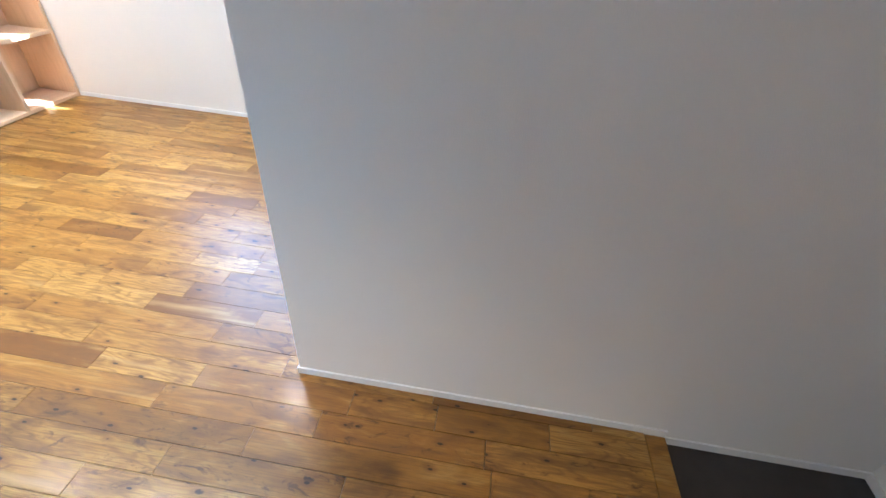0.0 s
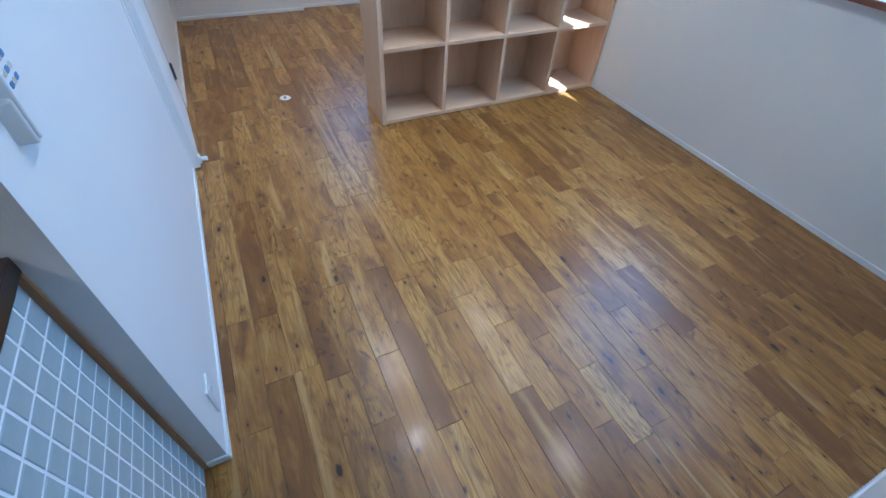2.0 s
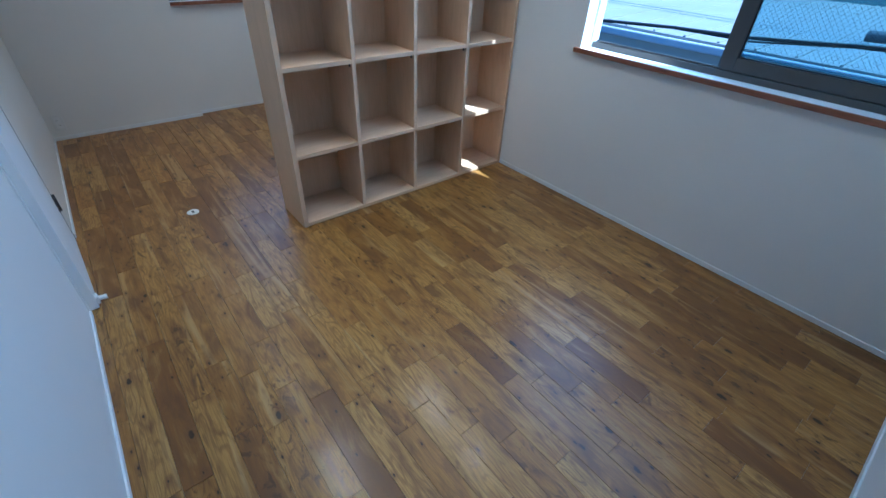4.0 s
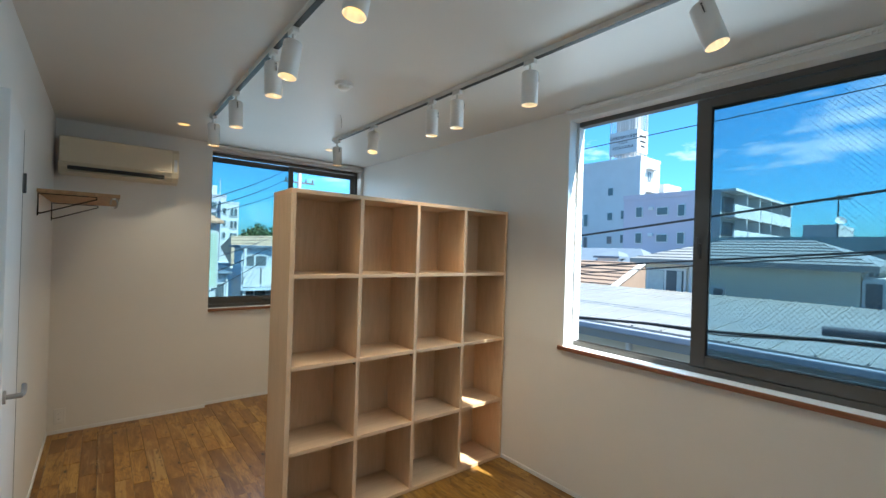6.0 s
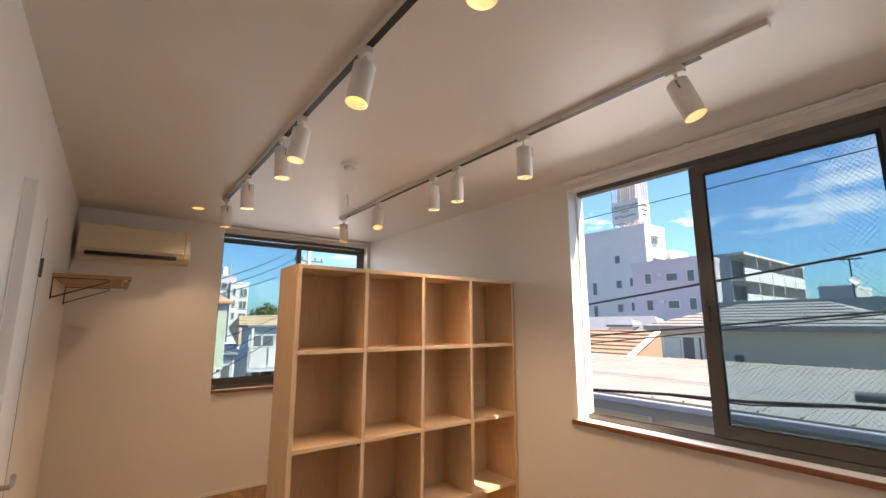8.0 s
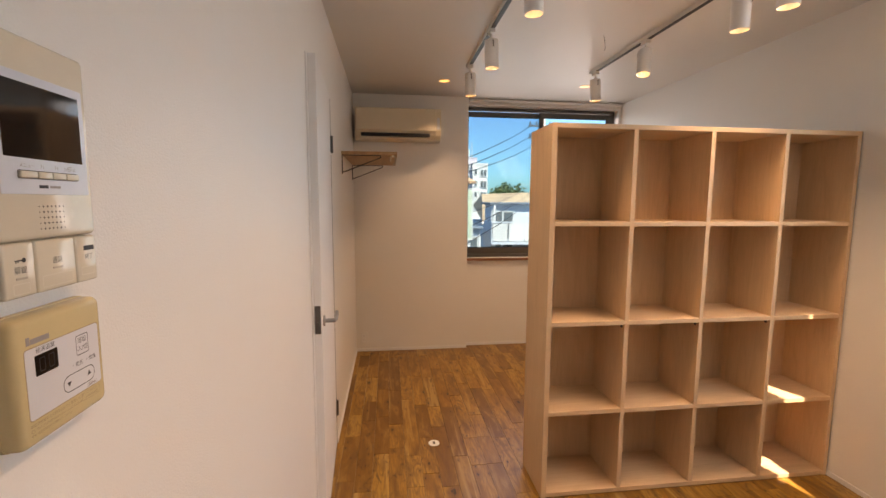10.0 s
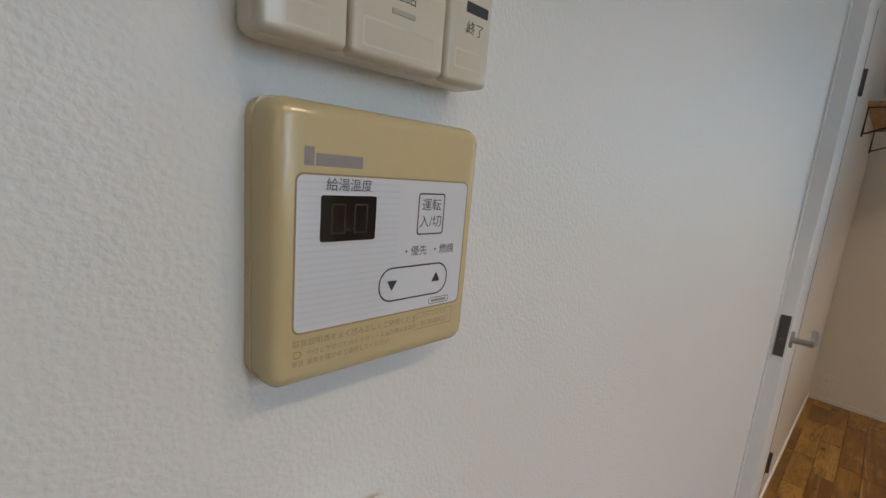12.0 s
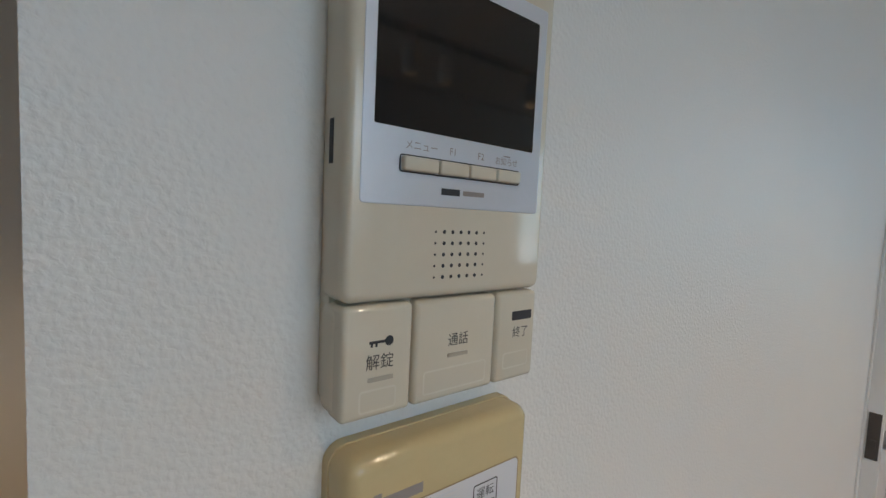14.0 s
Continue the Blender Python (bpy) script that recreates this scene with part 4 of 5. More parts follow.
def intercom():
    c = empty("intercom_monitor", pose(-0.141, 0.0, 1.4835, 90, 0, 180) @ Matrix.Diagonal((0.885, 0.925, 1.09, 1)), "ivory plastic intercom monitor with a dark screen", "intercom")
    smooth(part("back_plate", rounded_plate(bmesh.new(), -0.0605, 0.0605, -0.109, 0.1185, 0.0, 0.008, 0.005), IVORY, c), 50)
    smooth(part("housing", rounded_plate(bmesh.new(), -0.0625, 0.0625, -0.0608, 0.120, 0.006, 0.022, 0.0055, 0.004), IVORY, c), 50)
    keys = part("key_base", rounded_plate(bmesh.new(), -0.0622, 0.0622, -0.111, -0.0612, 0.006, 0.0165, 0.006, 0.003), IVORY, c)
    smooth(keys, 50)
    for u0, u1 in ((-0.0615, -0.0255), (-0.0245, 0.0285), (0.0295, 0.0615)):
        k = part("key", rounded_plate(bmesh.new(), u0, u1, -0.1105, -0.0618, 0.012, 0.0215, 0.0028, 0.0025), IVORY, c)
        smooth(k, 50)
    F = 0.0217
    pn = part("screen_bezel", rounded_plate(bmesh.new(), -0.0560, 0.0555, -0.0195, 0.087, 0.021, F + 0.0006, 0.0018, 0.0004), SILVER, c, "brushed silver screen surround")
    part("bezel_gap", ring_outline(bmesh.new(), -0.0566, 0.0561, -0.0201, 0.0876, F + 0.0002, 0.002, 0.0008), INK, c)
    S = F + 0.0008
    part("screen", rounded_plate(bmesh.new(), -0.0505, 0.0485, 0.0125, 0.0785, F, S, 0.0008), SCREEN, c, "dark glossy screen")
    ed = [-0.0370, -0.0170, 0.0015, 0.0200, 0.0382]
    for a, b in zip(ed, ed[1:]):
        smooth(part("soft_key", rounded_plate(bmesh.new(), a + 0.0004, b - 0.0004, -0.0050, 0.0012, F, F + 0.003, 0.0012, 0.001), IVORY, c), 50)
    # Flat dark line drawn round the soft keys as their shade.
    part("soft_key_shade", ring_outline(bmesh.new(), -0.0377, 0.0389, -0.0057, 0.0019, S + 0.0001, 0.0015, 0.0006), INK, c)
    for word, u in (("メニュー", -0.026), ("F1", -0.0078), ("F2", 0.0102)):
        lettering("word", word, 0.0046, (u, 0.0058, S), GREYINK, c, "CENTER")
    lettering("word", "お知らせ", 0.0042, (0.0286, 0.0052, S), GREYINK, c, "CENTER")
    part("lamp_mark", bar(0.026, 0.031, 0.0078, 0.0084, S), GREYINK, c)
    part("logo", bar(-0.0139, -0.0025, -0.0138, -0.0108, S), INK, c, "small printed maker's mark")
    part("model_bar", bar(-0.0005, 0.0136, -0.0134, -0.0112, S), GREYINK, c)
    for i in range(7):
        for j in range(5):
            hb = bmesh.new()
            rod(hb, (-0.0156 + 0.0052 * i, -0.0305 - 0.0052 * j, F), (-0.0156 + 0.0052 * i, -0.0305 - 0.0052 * j, 0.0221), 0.00095 if 0 < i < 6 else 0.0006, 10)
            part("speaker_hole", hb, INK, c)
    K = 0.0216
    lettering("word", "解錠", 0.0072, (-0.0430, -0.0865, K), INK, c, "CENTER")
    kb = bmesh.new()
    rod(kb, (-0.0385, -0.0775, K - 0.0004), (-0.0385, -0.0775, K), 0.0022, 14)
    box(kb, -0.0485, -0.0395, -0.0781, -0.0769, K - 0.0004, K)
    box(kb, -0.0478, -0.0468, -0.0795, -0.0781, K - 0.0004, K)
    box(kb, -0.0455, -0.0445, -0.0795, -0.0781, K - 0.0004, K)
    part("key_sign", kb, INK, c)
    lettering("word", "通話", 0.0068, (0.0022, -0.0825, K), INK, c, "CENTER")
    lettering("word", "終了", 0.0066, (0.0487, -0.0845, K), INK, c, "CENTER")
    part("sign_bar", rounded_plate(bmesh.new(), 0.0412, 0.0575, -0.0775, -0.0725, K - 0.0004, K, 0.0008), INK, c, "dark printed sign")
    for u0, u1, v in ((-0.0488, -0.0360, -0.0935), (-0.0043, 0.0087, -0.0895)):
        part("indicator", rounded_plate(bmesh.new(), u0, u1, v - 0.001, v + 0.001, K - 0.0006, K + 0.0002, 0.0004), LEDBAR, c)
    for u0, u1, v0, v1 in ((-0.0530, -0.0340, -0.1075, -0.0975), (-0.0190, 0.0222, -0.1065, -0.0950), (0.0352, 0.0560, -0.1035, -0.0945)):
        part("key_dent", ring_outline(bmesh.new(), u0, u1, v0, v1, K + 0.0001, 0.0018, 0.0009), mottled("ivory rim", (0.70, 0.66, 0.56), 0.25), c)
    part("side_slot", boxes((-0.0628, -0.0622, -0.004, 0.014, 0.009, 0.012)), INK, c, "dark volume slot in the side")
    return c


def remote_control():
    c = empty("remote_control", pose(-0.137, 0.0, 1.072, 90, 0, 180), "white air conditioner remote in a wall holder", "remote control")
    smooth(part("holder", rounded_plate(bmesh.new(), -0.034, 0.034, -0.092, -0.02, 0.0, 0.026, 0.008, 0.004), REMOTE, c), 50)
    smooth(part("body", rounded_plate(bmesh.new(), -0.030, 0.030, -0.086, 0.090, 0.004, 0.0315, 0.007, 0.004), REMOTE, c), 50)
    part("display", rounded_plate(bmesh.new(), -0.022, 0.022, 0.038, 0.076, 0.031, 0.0319, 0.002), mottled("grey display", (0.22, 0.25, 0.24), 0.2), c, "grey display")
    blue = mottled("blue key", (0.10, 0.22, 0.46), 0.4)
    for i in range(3):
        for j in range(3):
            part("button", rounded_plate(bmesh.new(), -0.022 + 0.0155 * i, -0.009 + 0.0155 * i, 0.018 - 0.016 * j, 0.027 - 0.016 * j, 0.031, 0.0325, 0.0025, 0.0008), blue if (i + j) % 2 == 0 else IVORY, c)
    tube("strap", [(0.029, -0.05, 0.014), (0.038, -0.06, 0.016), (0.040, -0.076, 0.016), (0.032, -0.09, 0.014)], 0.0016, INK, c, "thin dark strap")
    return c


heater_control()
intercom()
remote_control()
# ---------------------------------------------------------------- the town outside
GZ = -3.4
ASPHALT = mottled("asphalt", (0.055, 0.056, 0.058), 0.9, amount=0.2, scale=2, fine=60, relief=0.3)
STUCCO = mottled("white stucco", (0.62, 0.62, 0.62), 0.8, amount=0.06, scale=0.8, fine=40)
LILAC = mottled("lilac grey stucco", (0.52, 0.47, 0.53), 0.8, amount=0.05, scale=0.7, fine=40)
BEIGE = mottled("beige siding", (0.64, 0.59, 0.49), 0.8, amount=0.06, scale=0.8, fine=40)
GREEN = mottled("green-grey siding", (0.30, 0.36, 0.35), 0.8, amount=0.06, scale=0.8, fine=40)
GREY = mottled("grey concrete", (0.45, 0.46, 0.46), 0.85, amount=0.08, scale=0.8, fine=30)
PALEROOF = mottled("pale metal roof", (0.23, 0.232, 0.226), 0.45, 0.0, amount=0.12, scale=1.2, fine=30)
BROWNROOF = mottled("brown slate roof", (0.27, 0.19, 0.14), 0.7, amount=0.15, scale=1.5, fine=30)
BLUEROOF = mottled("blue-grey slate roof", (0.13, 0.17, 0.22), 0.6, amount=0.15, scale=1.5, fine=30)
DARKPANE = mottled("dark window pane", (0.10, 0.125, 0.14), 0.08, amount=0.2, scale=1.0, relief=0.0)
SASH = mottled("window sash", (0.6, 0.6, 0.6), 0.4, 0.3, amount=0.05)
CABLE = mottled("black cable", (0.012, 0.012, 0.013), 0.6, amount=0.2)
structure("ground", boxes((-900, 900, -900, 900, GZ - 0.5, GZ)), ASPHALT, "grey asphalt and town ground", "ground")


def outside_window(parent, face, a, z, w, h, at, two=True):
    """A window on a facade: face '-y' or '+x'; a runs along the facade."""
    if face == "-y":
        fr = boxes((a - w / 2 - 0.06, a + w / 2 + 0.06, at - 0.06, at, z - h / 2 - 0.06, z + h / 2 + 0.06))
        pn = boxes((a - w / 2, a + w / 2, at - 0.075, at - 0.061, z - h / 2, z + h / 2))
    else:
        fr = boxes((at, at + 0.06, a - w / 2 - 0.06, a + w / 2 + 0.06, z - h / 2 - 0.06, z + h / 2 + 0.06))
        pn = boxes((at + 0.061, at + 0.075, a - w / 2, a + w / 2, z - h / 2, z + h / 2))
    wd = part("window", fr, SASH, parent)
    part("pane", pn, DARKPANE, wd)
    if two:
        mid = boxes((a - 0.03, a + 0.03, at - 0.085, at - 0.076, z - h / 2, z + h / 2)) if face == "-y" else boxes((at + 0.076, at + 0.085, a - 0.03, a + 0.03, z - h / 2, z + h / 2))
        part("mullion", mid, SASH, wd)
    return wd


def block(name, label, x0, x1, y0, y1, z1, material, parapet=0.35, category="building"):
    b = empty(name, Matrix.Identity(4), label, category)
    part("wall", boxes((x0, x1, y0, y1, GZ, z1)), material, b)
    if parapet:
        t = 0.15
        part("parapet", boxes((x0 - 0.04, x1 + 0.04, y0 - 0.04, y0 + t, z1, z1 + parapet), (x0 - 0.04, x1 + 0.04, y1 - t, y1 + 0.04, z1, z1 + parapet),
                              (x0 - 0.04, x0 + t, y0 + t, y1 - t, z1, z1 + parapet), (x1 - t, x1 + 0.04, y0 + t, y1 - t, z1, z1 + parapet)), material, b)
    return b


def hip_roof(parent, x0, x1, y0, y1, ze, zr, inset, material, thick=0.14, name="roof"):
    """A hipped or gabled roof with eaves thickness; ridge along x."""
    bm = bmesh.new()
    ym = (y0 + y1) / 2
    lo = [bm.verts.new(p) for p in ((x0, y0, ze), (x1, y0, ze), (x1, y1, ze), (x0, y1, ze))]
    dn = [bm.verts.new((v.co.x, v.co.y, ze - thick)) for v in lo]
    a, b = bm.verts.new((x0 + inset, ym, zr)), bm.verts.new((x1 - inset, ym, zr))
    for f in ((lo[0], lo[1], b, a), (lo[2], lo[3], a, b), (lo[1], lo[2], b), (lo[3], lo[0], a), tuple(reversed(dn))):
        bm.faces.new(f)
    for i in range(4):
        bm.faces.new((dn[i], dn[(i + 1) % 4], lo[(i + 1) % 4], lo[i]))
    return part(name, bm, material, parent)


# low building across the lane, with a wide pale metal roof
low = empty("low_house", Matrix.Identity(4), "low house with a wide pale metal roof and blue-grey eaves", "house")
part("wall", boxes((-9.5, 5.0, 7.6, 12.2, GZ, 0.12)), BEIGE, low)
bm = bmesh.new()
v = [bm.verts.new(p) for p in ((-10, 7.0, 0.42), (5.5, 7.0, 0.36), (5.5, 12.4, 0.62), (-10, 12.4, 0.60), (-10, 7.0, 0.14), (5.5, 7.0, 0.08), (5.5, 12.4, 0.3), (-10, 12.4, 0.3))]
for f in ((0, 1, 2, 3), (7, 6, 5, 4), (4, 5, 1, 0), (5, 6, 2, 1), (6, 7, 3, 2), (7, 4, 0, 3)):
    bm.faces.new([v[i] for i in f])
roof = part("roof", bm, PALEROOF, low)
for i in range(34):
    x = -9.8 + 0.455 * i
    bm = bmesh.new()
    q = [bm.verts.new(p) for p in ((x, 7.02, 0.418 - 0.0038 * (x + 10)), (x + 0.03, 7.02, 0.418 - 0.0038 * (x + 10)), (x + 0.03, 12.35, 0.597 + 0.0013 * (x + 10)), (x, 12.35, 0.597 + 0.0013 * (x + 10)))]
    r = bmesh.ops.extrude_face_region(bm, geom=[bm.faces.new(q)])
    bmesh.ops.translate(bm, vec=(0, 0, 0.022), verts=[e for e in r["geom"] if isinstance(e, bmesh.types.BMVert)])
    part("seam", bm, PALEROOF, roof)
part("gutter", boxes((-10, 5.5, 6.9, 6.99, 0.26, 0.36), bevel=0.02), mottled("blue-grey gutter", (0.30, 0.33, 0.40), 0.5), low)
part("downpipe", boxes((-3.3, -3.22, 7.45, 7.55, GZ, 0.2), bevel=0.02), STUCCO, low)
for x in (-8.2, -5.2, -1.6, 1.4):
    outside_window(low, "-y", x, -1.0, 1.5, 1.1, 7.6)

# house behind it
h2 = empty("hip_roof_house", Matrix.Identity(4), "two-storey beige house with a pale hipped roof", "house")
part("wall", boxes((-5.9, -1.15, 13.3, 18.0, GZ, 1.36)), BEIGE, h2)
rf = hip_roof(h2, -6.2, -0.82, 12.9, 18.4, 1.46, 2.1, 1.6, PALEROOF)
for i in range(7):
    k = (i + 0.6) / 7.4
    y, z, x = 12.9 + 2.75 * k, 1.46 + 0.64 * k, 1.6 * k
    part("lap", boxes((-6.2 + x, -0.82 - x, y - 0.015, y + 0.015, z - 0.005, z + 0.018)), PALEROOF, rf)
wn_ = outside_window(h2, "-y", -5.28, 0.8, 1.0, 0.66, 13.3)
part("curtain", boxes((-5.77, -5.32, 13.205, 13.215, 0.48, 1.12)), mottled("pale curtain", (0.5, 0.54, 0.53), 0.8, amount=0.1, scale=9), wn_, "pale curtain behind the glass")
part("curtain", boxes((-4.95, -4.82, 13.205, 13.215, 0.48, 1.12)), bpy.data.materials["pale curtain"], wn_)
part("downpipe", boxes((-4.62, -4.55, 13.2, 13.3, GZ, 1.3)), STUCCO, h2)
outside_window(h2, "-y", -3.9, 0.62, 0.22, 0.2, 13.3, False)
outside_window(h2, "+x", 14.4, 0.75, 1.3, 1.1, -1.15)
part("bay", boxes((-1.12, -0.75, 13.35, 14.9, GZ, 1.2)), STUCCO, h2)
outside_window(h2, "-y", -0.94, 0.72, 0.26, 0.72, 13.35, False)

# brown roofed gable house
h3 = empty("gable_house", Matrix.Identity(4), "house with a brown slatted gable roof and white verge", "house")
part("wall", boxes((-18, -10.2, 18.0, 24.2, GZ, -0.2)), STUCCO, h3)
bm = bmesh.new()
v = [bm.verts.new(p) for p in ((-10.2, 18.0, -0.2), (-10.2, 24.2, -0.2), (-10.2, 21.1, 1.02))]
bm.faces.new(v)
part("gable", bm, STUCCO, h3)
rf = hip_roof(h3, -18.5, -9.85, 17.5, 24.7, -0.22, 1.2, 0.0, BROWNROOF, 0.1)
for i in range(9):
    k = (i + 0.5) / 9
    y, z = 17.5 + 3.6 * k, -0.22 + 1.42 * k
    part("slat", boxes((-18.5, -9.86, y - 0.02, y + 0.02, z - 0.01, z + 0.045)), BROWNROOF, rf)
bm = bmesh.new()
for a, b in (((17.45, -0.3), (21.1, 1.16)), ((21.1, 1.16), (24.75, -0.3))):
    q = [bm.verts.new((x, y, z + d)) for x, y, z, d in ((-9.86, a[0], a[1], 0), (-9.86, b[0], b[1], 0), (-9.86, b[0], b[1], 0.2), (-9.86, a[0], a[1], 0.2))]
    r = bmesh.ops.extrude_face_region(bm, geom=[bm.faces.new(q)])
    bmesh.ops.translate(bm, vec=(0.12, 0, 0), verts=[e for e in r["geom"] if isinstance(e, bmesh.types.BMVert)])
part("verge_board", bm, STUCCO, h3, "white verge boards")

h4 = empty("blue_roof_house", Matrix.Identity(4), "house with a blue-grey slate roof and a small dormer", "house")
part("wall", boxes((-22, -12.2, 26, 30, GZ, 0.7)), STUCCO, h4)
hip_roof(h4, -22.5, -11.8, 25.5, 30.5, 0.8, 2.0, 1.8, BLUEROOF)
dorm = part("dormer", boxes((-15.4, -14.0, 25.9, 27.2, 0.9, 1.45)), STUCCO, h4)
hip_roof(dorm, -15.6, -13.8, 25.7, 27.6, 1.45, 1.8, 0.6, BLUEROOF)

# lilac apartment block
b1 = block("lilac_apartments", "lilac-grey apartment block with small square windows", -17.1, -11.9, 32, 34.4, 5.78, LILAC)
for z in (4.8, 2.85, 0.9):
    for x, w, h in ((-15.85, 0.42, 0.72), (-14.13, 0.72, 0.5), (-12.83, 0.42, 0.76)):
        outside_window(b1, "-y", x, z, w, h, 32, False)
    part("vent_cover", boxes((-15.1, -14.76, 31.8, 32, z + 0.12, z + 0.36), bevel=0.03), STUCCO, b1)

# tall white block with the roof sign
b2 = block("white_apartments", "tall white apartment block with a roof sign tower", -32, -20.0, 40, 43.8, 10.65, STUCCO)
for z in (7.8, 5.34, 3.0):
    outside_window(b2, "-y", -22.98, z, 0.5, 0.72, 40, False)
    if z < 7:
        outside_window(b2, "-y", -21.65, z + 0.12, 0.3, 0.78, 40, False)
        outside_window(b2, "-y", -25.7, z - 0.3, 0.4, 1.2, 40, False)
for z in (9.2, 7.0, 4.8):
    outside_window(b2, "+x", 41.6, z, 0.6, 0.9, -20.0)
    part("canopy", boxes((-20.0, -19.5, 41.0, 42.6, z + 0.62, z + 0.72)), STUCCO, b2)
part("stair_tower", boxes((-20.0, -19.3, 43.85, 47, GZ, 8.7)), STUCCO, b2)
part("hood", boxes((-20.0, -19.1, 42.8, 43.8, 7.6, 7.75), (-19.2, -19.1, 42.8, 43.8, 7.75, 8.5)), STUCCO, b2)
tower = part("sign_tower", boxes((-23.3, -20.45, 40.05, 42.1, 11.45, 13.65)), STUCCO, b2, "white sign panels on the roof tower")
lat = bmesh.new()
for i in range(10):
    z = 13.85 + 0.2 * i
    box(lat, -23.3, -20.45, 40.05, 40.09, z, z + 0.035)
    box(lat, -20.49, -20.45, 40.09, 42.1, z, z + 0.035)
    box(lat, -23.3, -20.45, 42.1, 42.14, z, z + 0.035)
for i in range(12):
    x = -23.2 + 0.245 * i
    box(lat, x, x + 0.03, 40.1, 40.13, 13.65, 15.8)
for i in range(9):
    x = -23.2 + 0.33 * i
    box(lat, x, x + 0.05, 40.2, 40.25, 10.65, 11.45)
lo = part("louvre", lat, SASH, b2, "metal louvre screen")
lo["kind"] = "stuff"
part("tank", boxes((-22.9, -20.9, 40.5, 41.8, 13.65, 15.3), bevel=0.1), GREY, b2, "grey water tank behind the screen")
for x in (-23.3, -22.35, -21.4, -20.54):
    part("post", boxes((x, x + 0.09, 40.14, 40.2, 10.65, 15.95)), SASH, b2)
for y in (41.0, 42.0):
    part("post", boxes((-20.6, -20.5, y, y + 0.09, 10.65, 15.95)), SASH, b2)
signboard = new("sign_face")
signboard.parent = b2
signboard.matrix_basis = pose(-21.87, 40.03, 12.55, 90, 0, 0)
for word, size, v in (("GARDEN HEIM", 0.44, 0.5), ("KAMI", 0.38, -0.03), ("KITAZAWA", 0.42, -0.5)):
    lettering("sign_word", word, size, (0, v, 0), INK, signboard, "CENTER")["kind"] = "stuff"
sign2 = new("sign_face")
sign2.parent = b2
sign2.matrix_basis = pose(-20.43, 41.1, 12.55, 90, 0, 90)
for v in (0.5, 0.0, -0.45):
    part("sign_bar", bar(-0.7 + 0.3 * abs(v - 0.5), 0.7 - 0.3 * abs(v - 0.5), v - 0.1, v + 0.1, 0.0), INK, sign2)
tube("antenna", [(-20.9, 41, 15.3), (-20.9, 41, 18.2)], 0.03, CABLE, b2)

# balcony block
b3 = block("balcony_apartments", "grey apartment block with white balconies along its side", -16.5, -13.2, 40, 56, 7.0, GREY, 0.2)
for lev, z in enumerate((6.0, 3.9, 1.8)):
    for i in range(5):
        y = 40.1 + 3.2 * i
        part("balcony", boxes((-13.2, -12.2, y, y + 3.05, z - 1.1, z - 0.95), (-12.3, -12.2, y, y + 3.05, z - 0.95, z - 0.05)), STUCCO, b3)
        # A flat dark sheet stands for the shaded opening behind each balcony.
        part("recess_shade", boxes((-13.2, -13.16, y + 0.3, y + 2.8, z - 0.9, z + 0.7)), DARKPANE, b3)
        part("fin", boxes((-13.16, -12.25, y + 3.05, y + 3.18, z - 0.95, z + 1.0)), STUCCO, b3)
part("roof_slab", boxes((-13.2, -12.1, 40, 56, 7.0, 7.2)), STUCCO, b3)

b4 = block("long_block", "long green-grey flat-roofed building", -9.2, 6, 26, 34, 2.3, GREEN, 0.35)
b5 = block("far_block", "distant grey block beyond the roofs", -12.5, -9.5, 62, 70, 5.2, GREY)
b6 = block("far_block", "distant white block beyond the roofs", -9, 3, 70, 80, 4.0, GREY)
b7 = block("far_block", "distant beige block beyond the roofs", 4, 30, 60, 80, 3.6, BEIGE)
ant = empty("roof_antenna", Matrix.Translation((-3.9, 27.5, 2.3)), "roof aerial mast with a white dish", "antenna")
tube("mast", [(0, 0, 0), (0, 0, 2.4)], 0.03, CABLE, ant)
smooth(part("dish", lathe(bmesh.new(), [(0.0001, 0.0), (0.12, 0.02), (0.22, 0.07)], 24), STUCCO, ant)).matrix_basis = pose(0.1, -0.1, 1.15, 60, 0, 30)
for i in range(5):
    tube("element", [(-0.4, 0.1 * i, 2.2), (0.4, 0.1 * i, 2.2)], 0.012, CABLE, ant)


def overhead_cable(label, a, b, sag, r, wobble=0.0):
    a, b = Vector(a), Vector(b)
    c = empty("overhead_cable", Matrix.Identity(4), label, "cable", "overhead cables")
    pts = []
    for i in range(25):
        k = i / 24
        p = a.lerp(b, k)
        pts.append((p.x, p.y, p.z - sag * 4 * k * (1 - k) + wobble * math.sin(i * 2.3)))
    tube("strand", pts, r, CABLE, c)
    return c


overhead_cable("thick black cable strung across the lane", (-16, 9, 0.75), (10, 9, 3.95), 0.12, 0.022)
overhead_cable("black cable strung across the lane", (-16, 9, 0.35), (10, 9, 2.75), 0.1, 0.018)
overhead_cable("black cable strung across the lane", (-16, 9, -0.15), (10, 9, 2.95), 0.05, 0.012)
overhead_cable("slack bundled cable along the eaves", (-14, 6.6, 0.1), (9, 6.6, 1.4), 0.22, 0.02, 0.015)
overhead_cable("slack thin cable along the eaves", (-14, 6.6, 0.2), (9, 6.6, 1.42), 0.3, 0.01, 0.03)
overhead_cable("bundled cable under the eaves", (-12, 6.0, -0.2), (8, 6.0, 0.6), 0.1, 0.025, 0.012)
overhead_cable("bundled cable under the eaves", (-12, 6.0, -0.26), (8, 6.0, 0.5), 0.16, 0.014, 0.03)
overhead_cable("thin high wire above the roofs", (-30, 12, 4.4), (16, 12, 5.4), 0.1, 0.012)
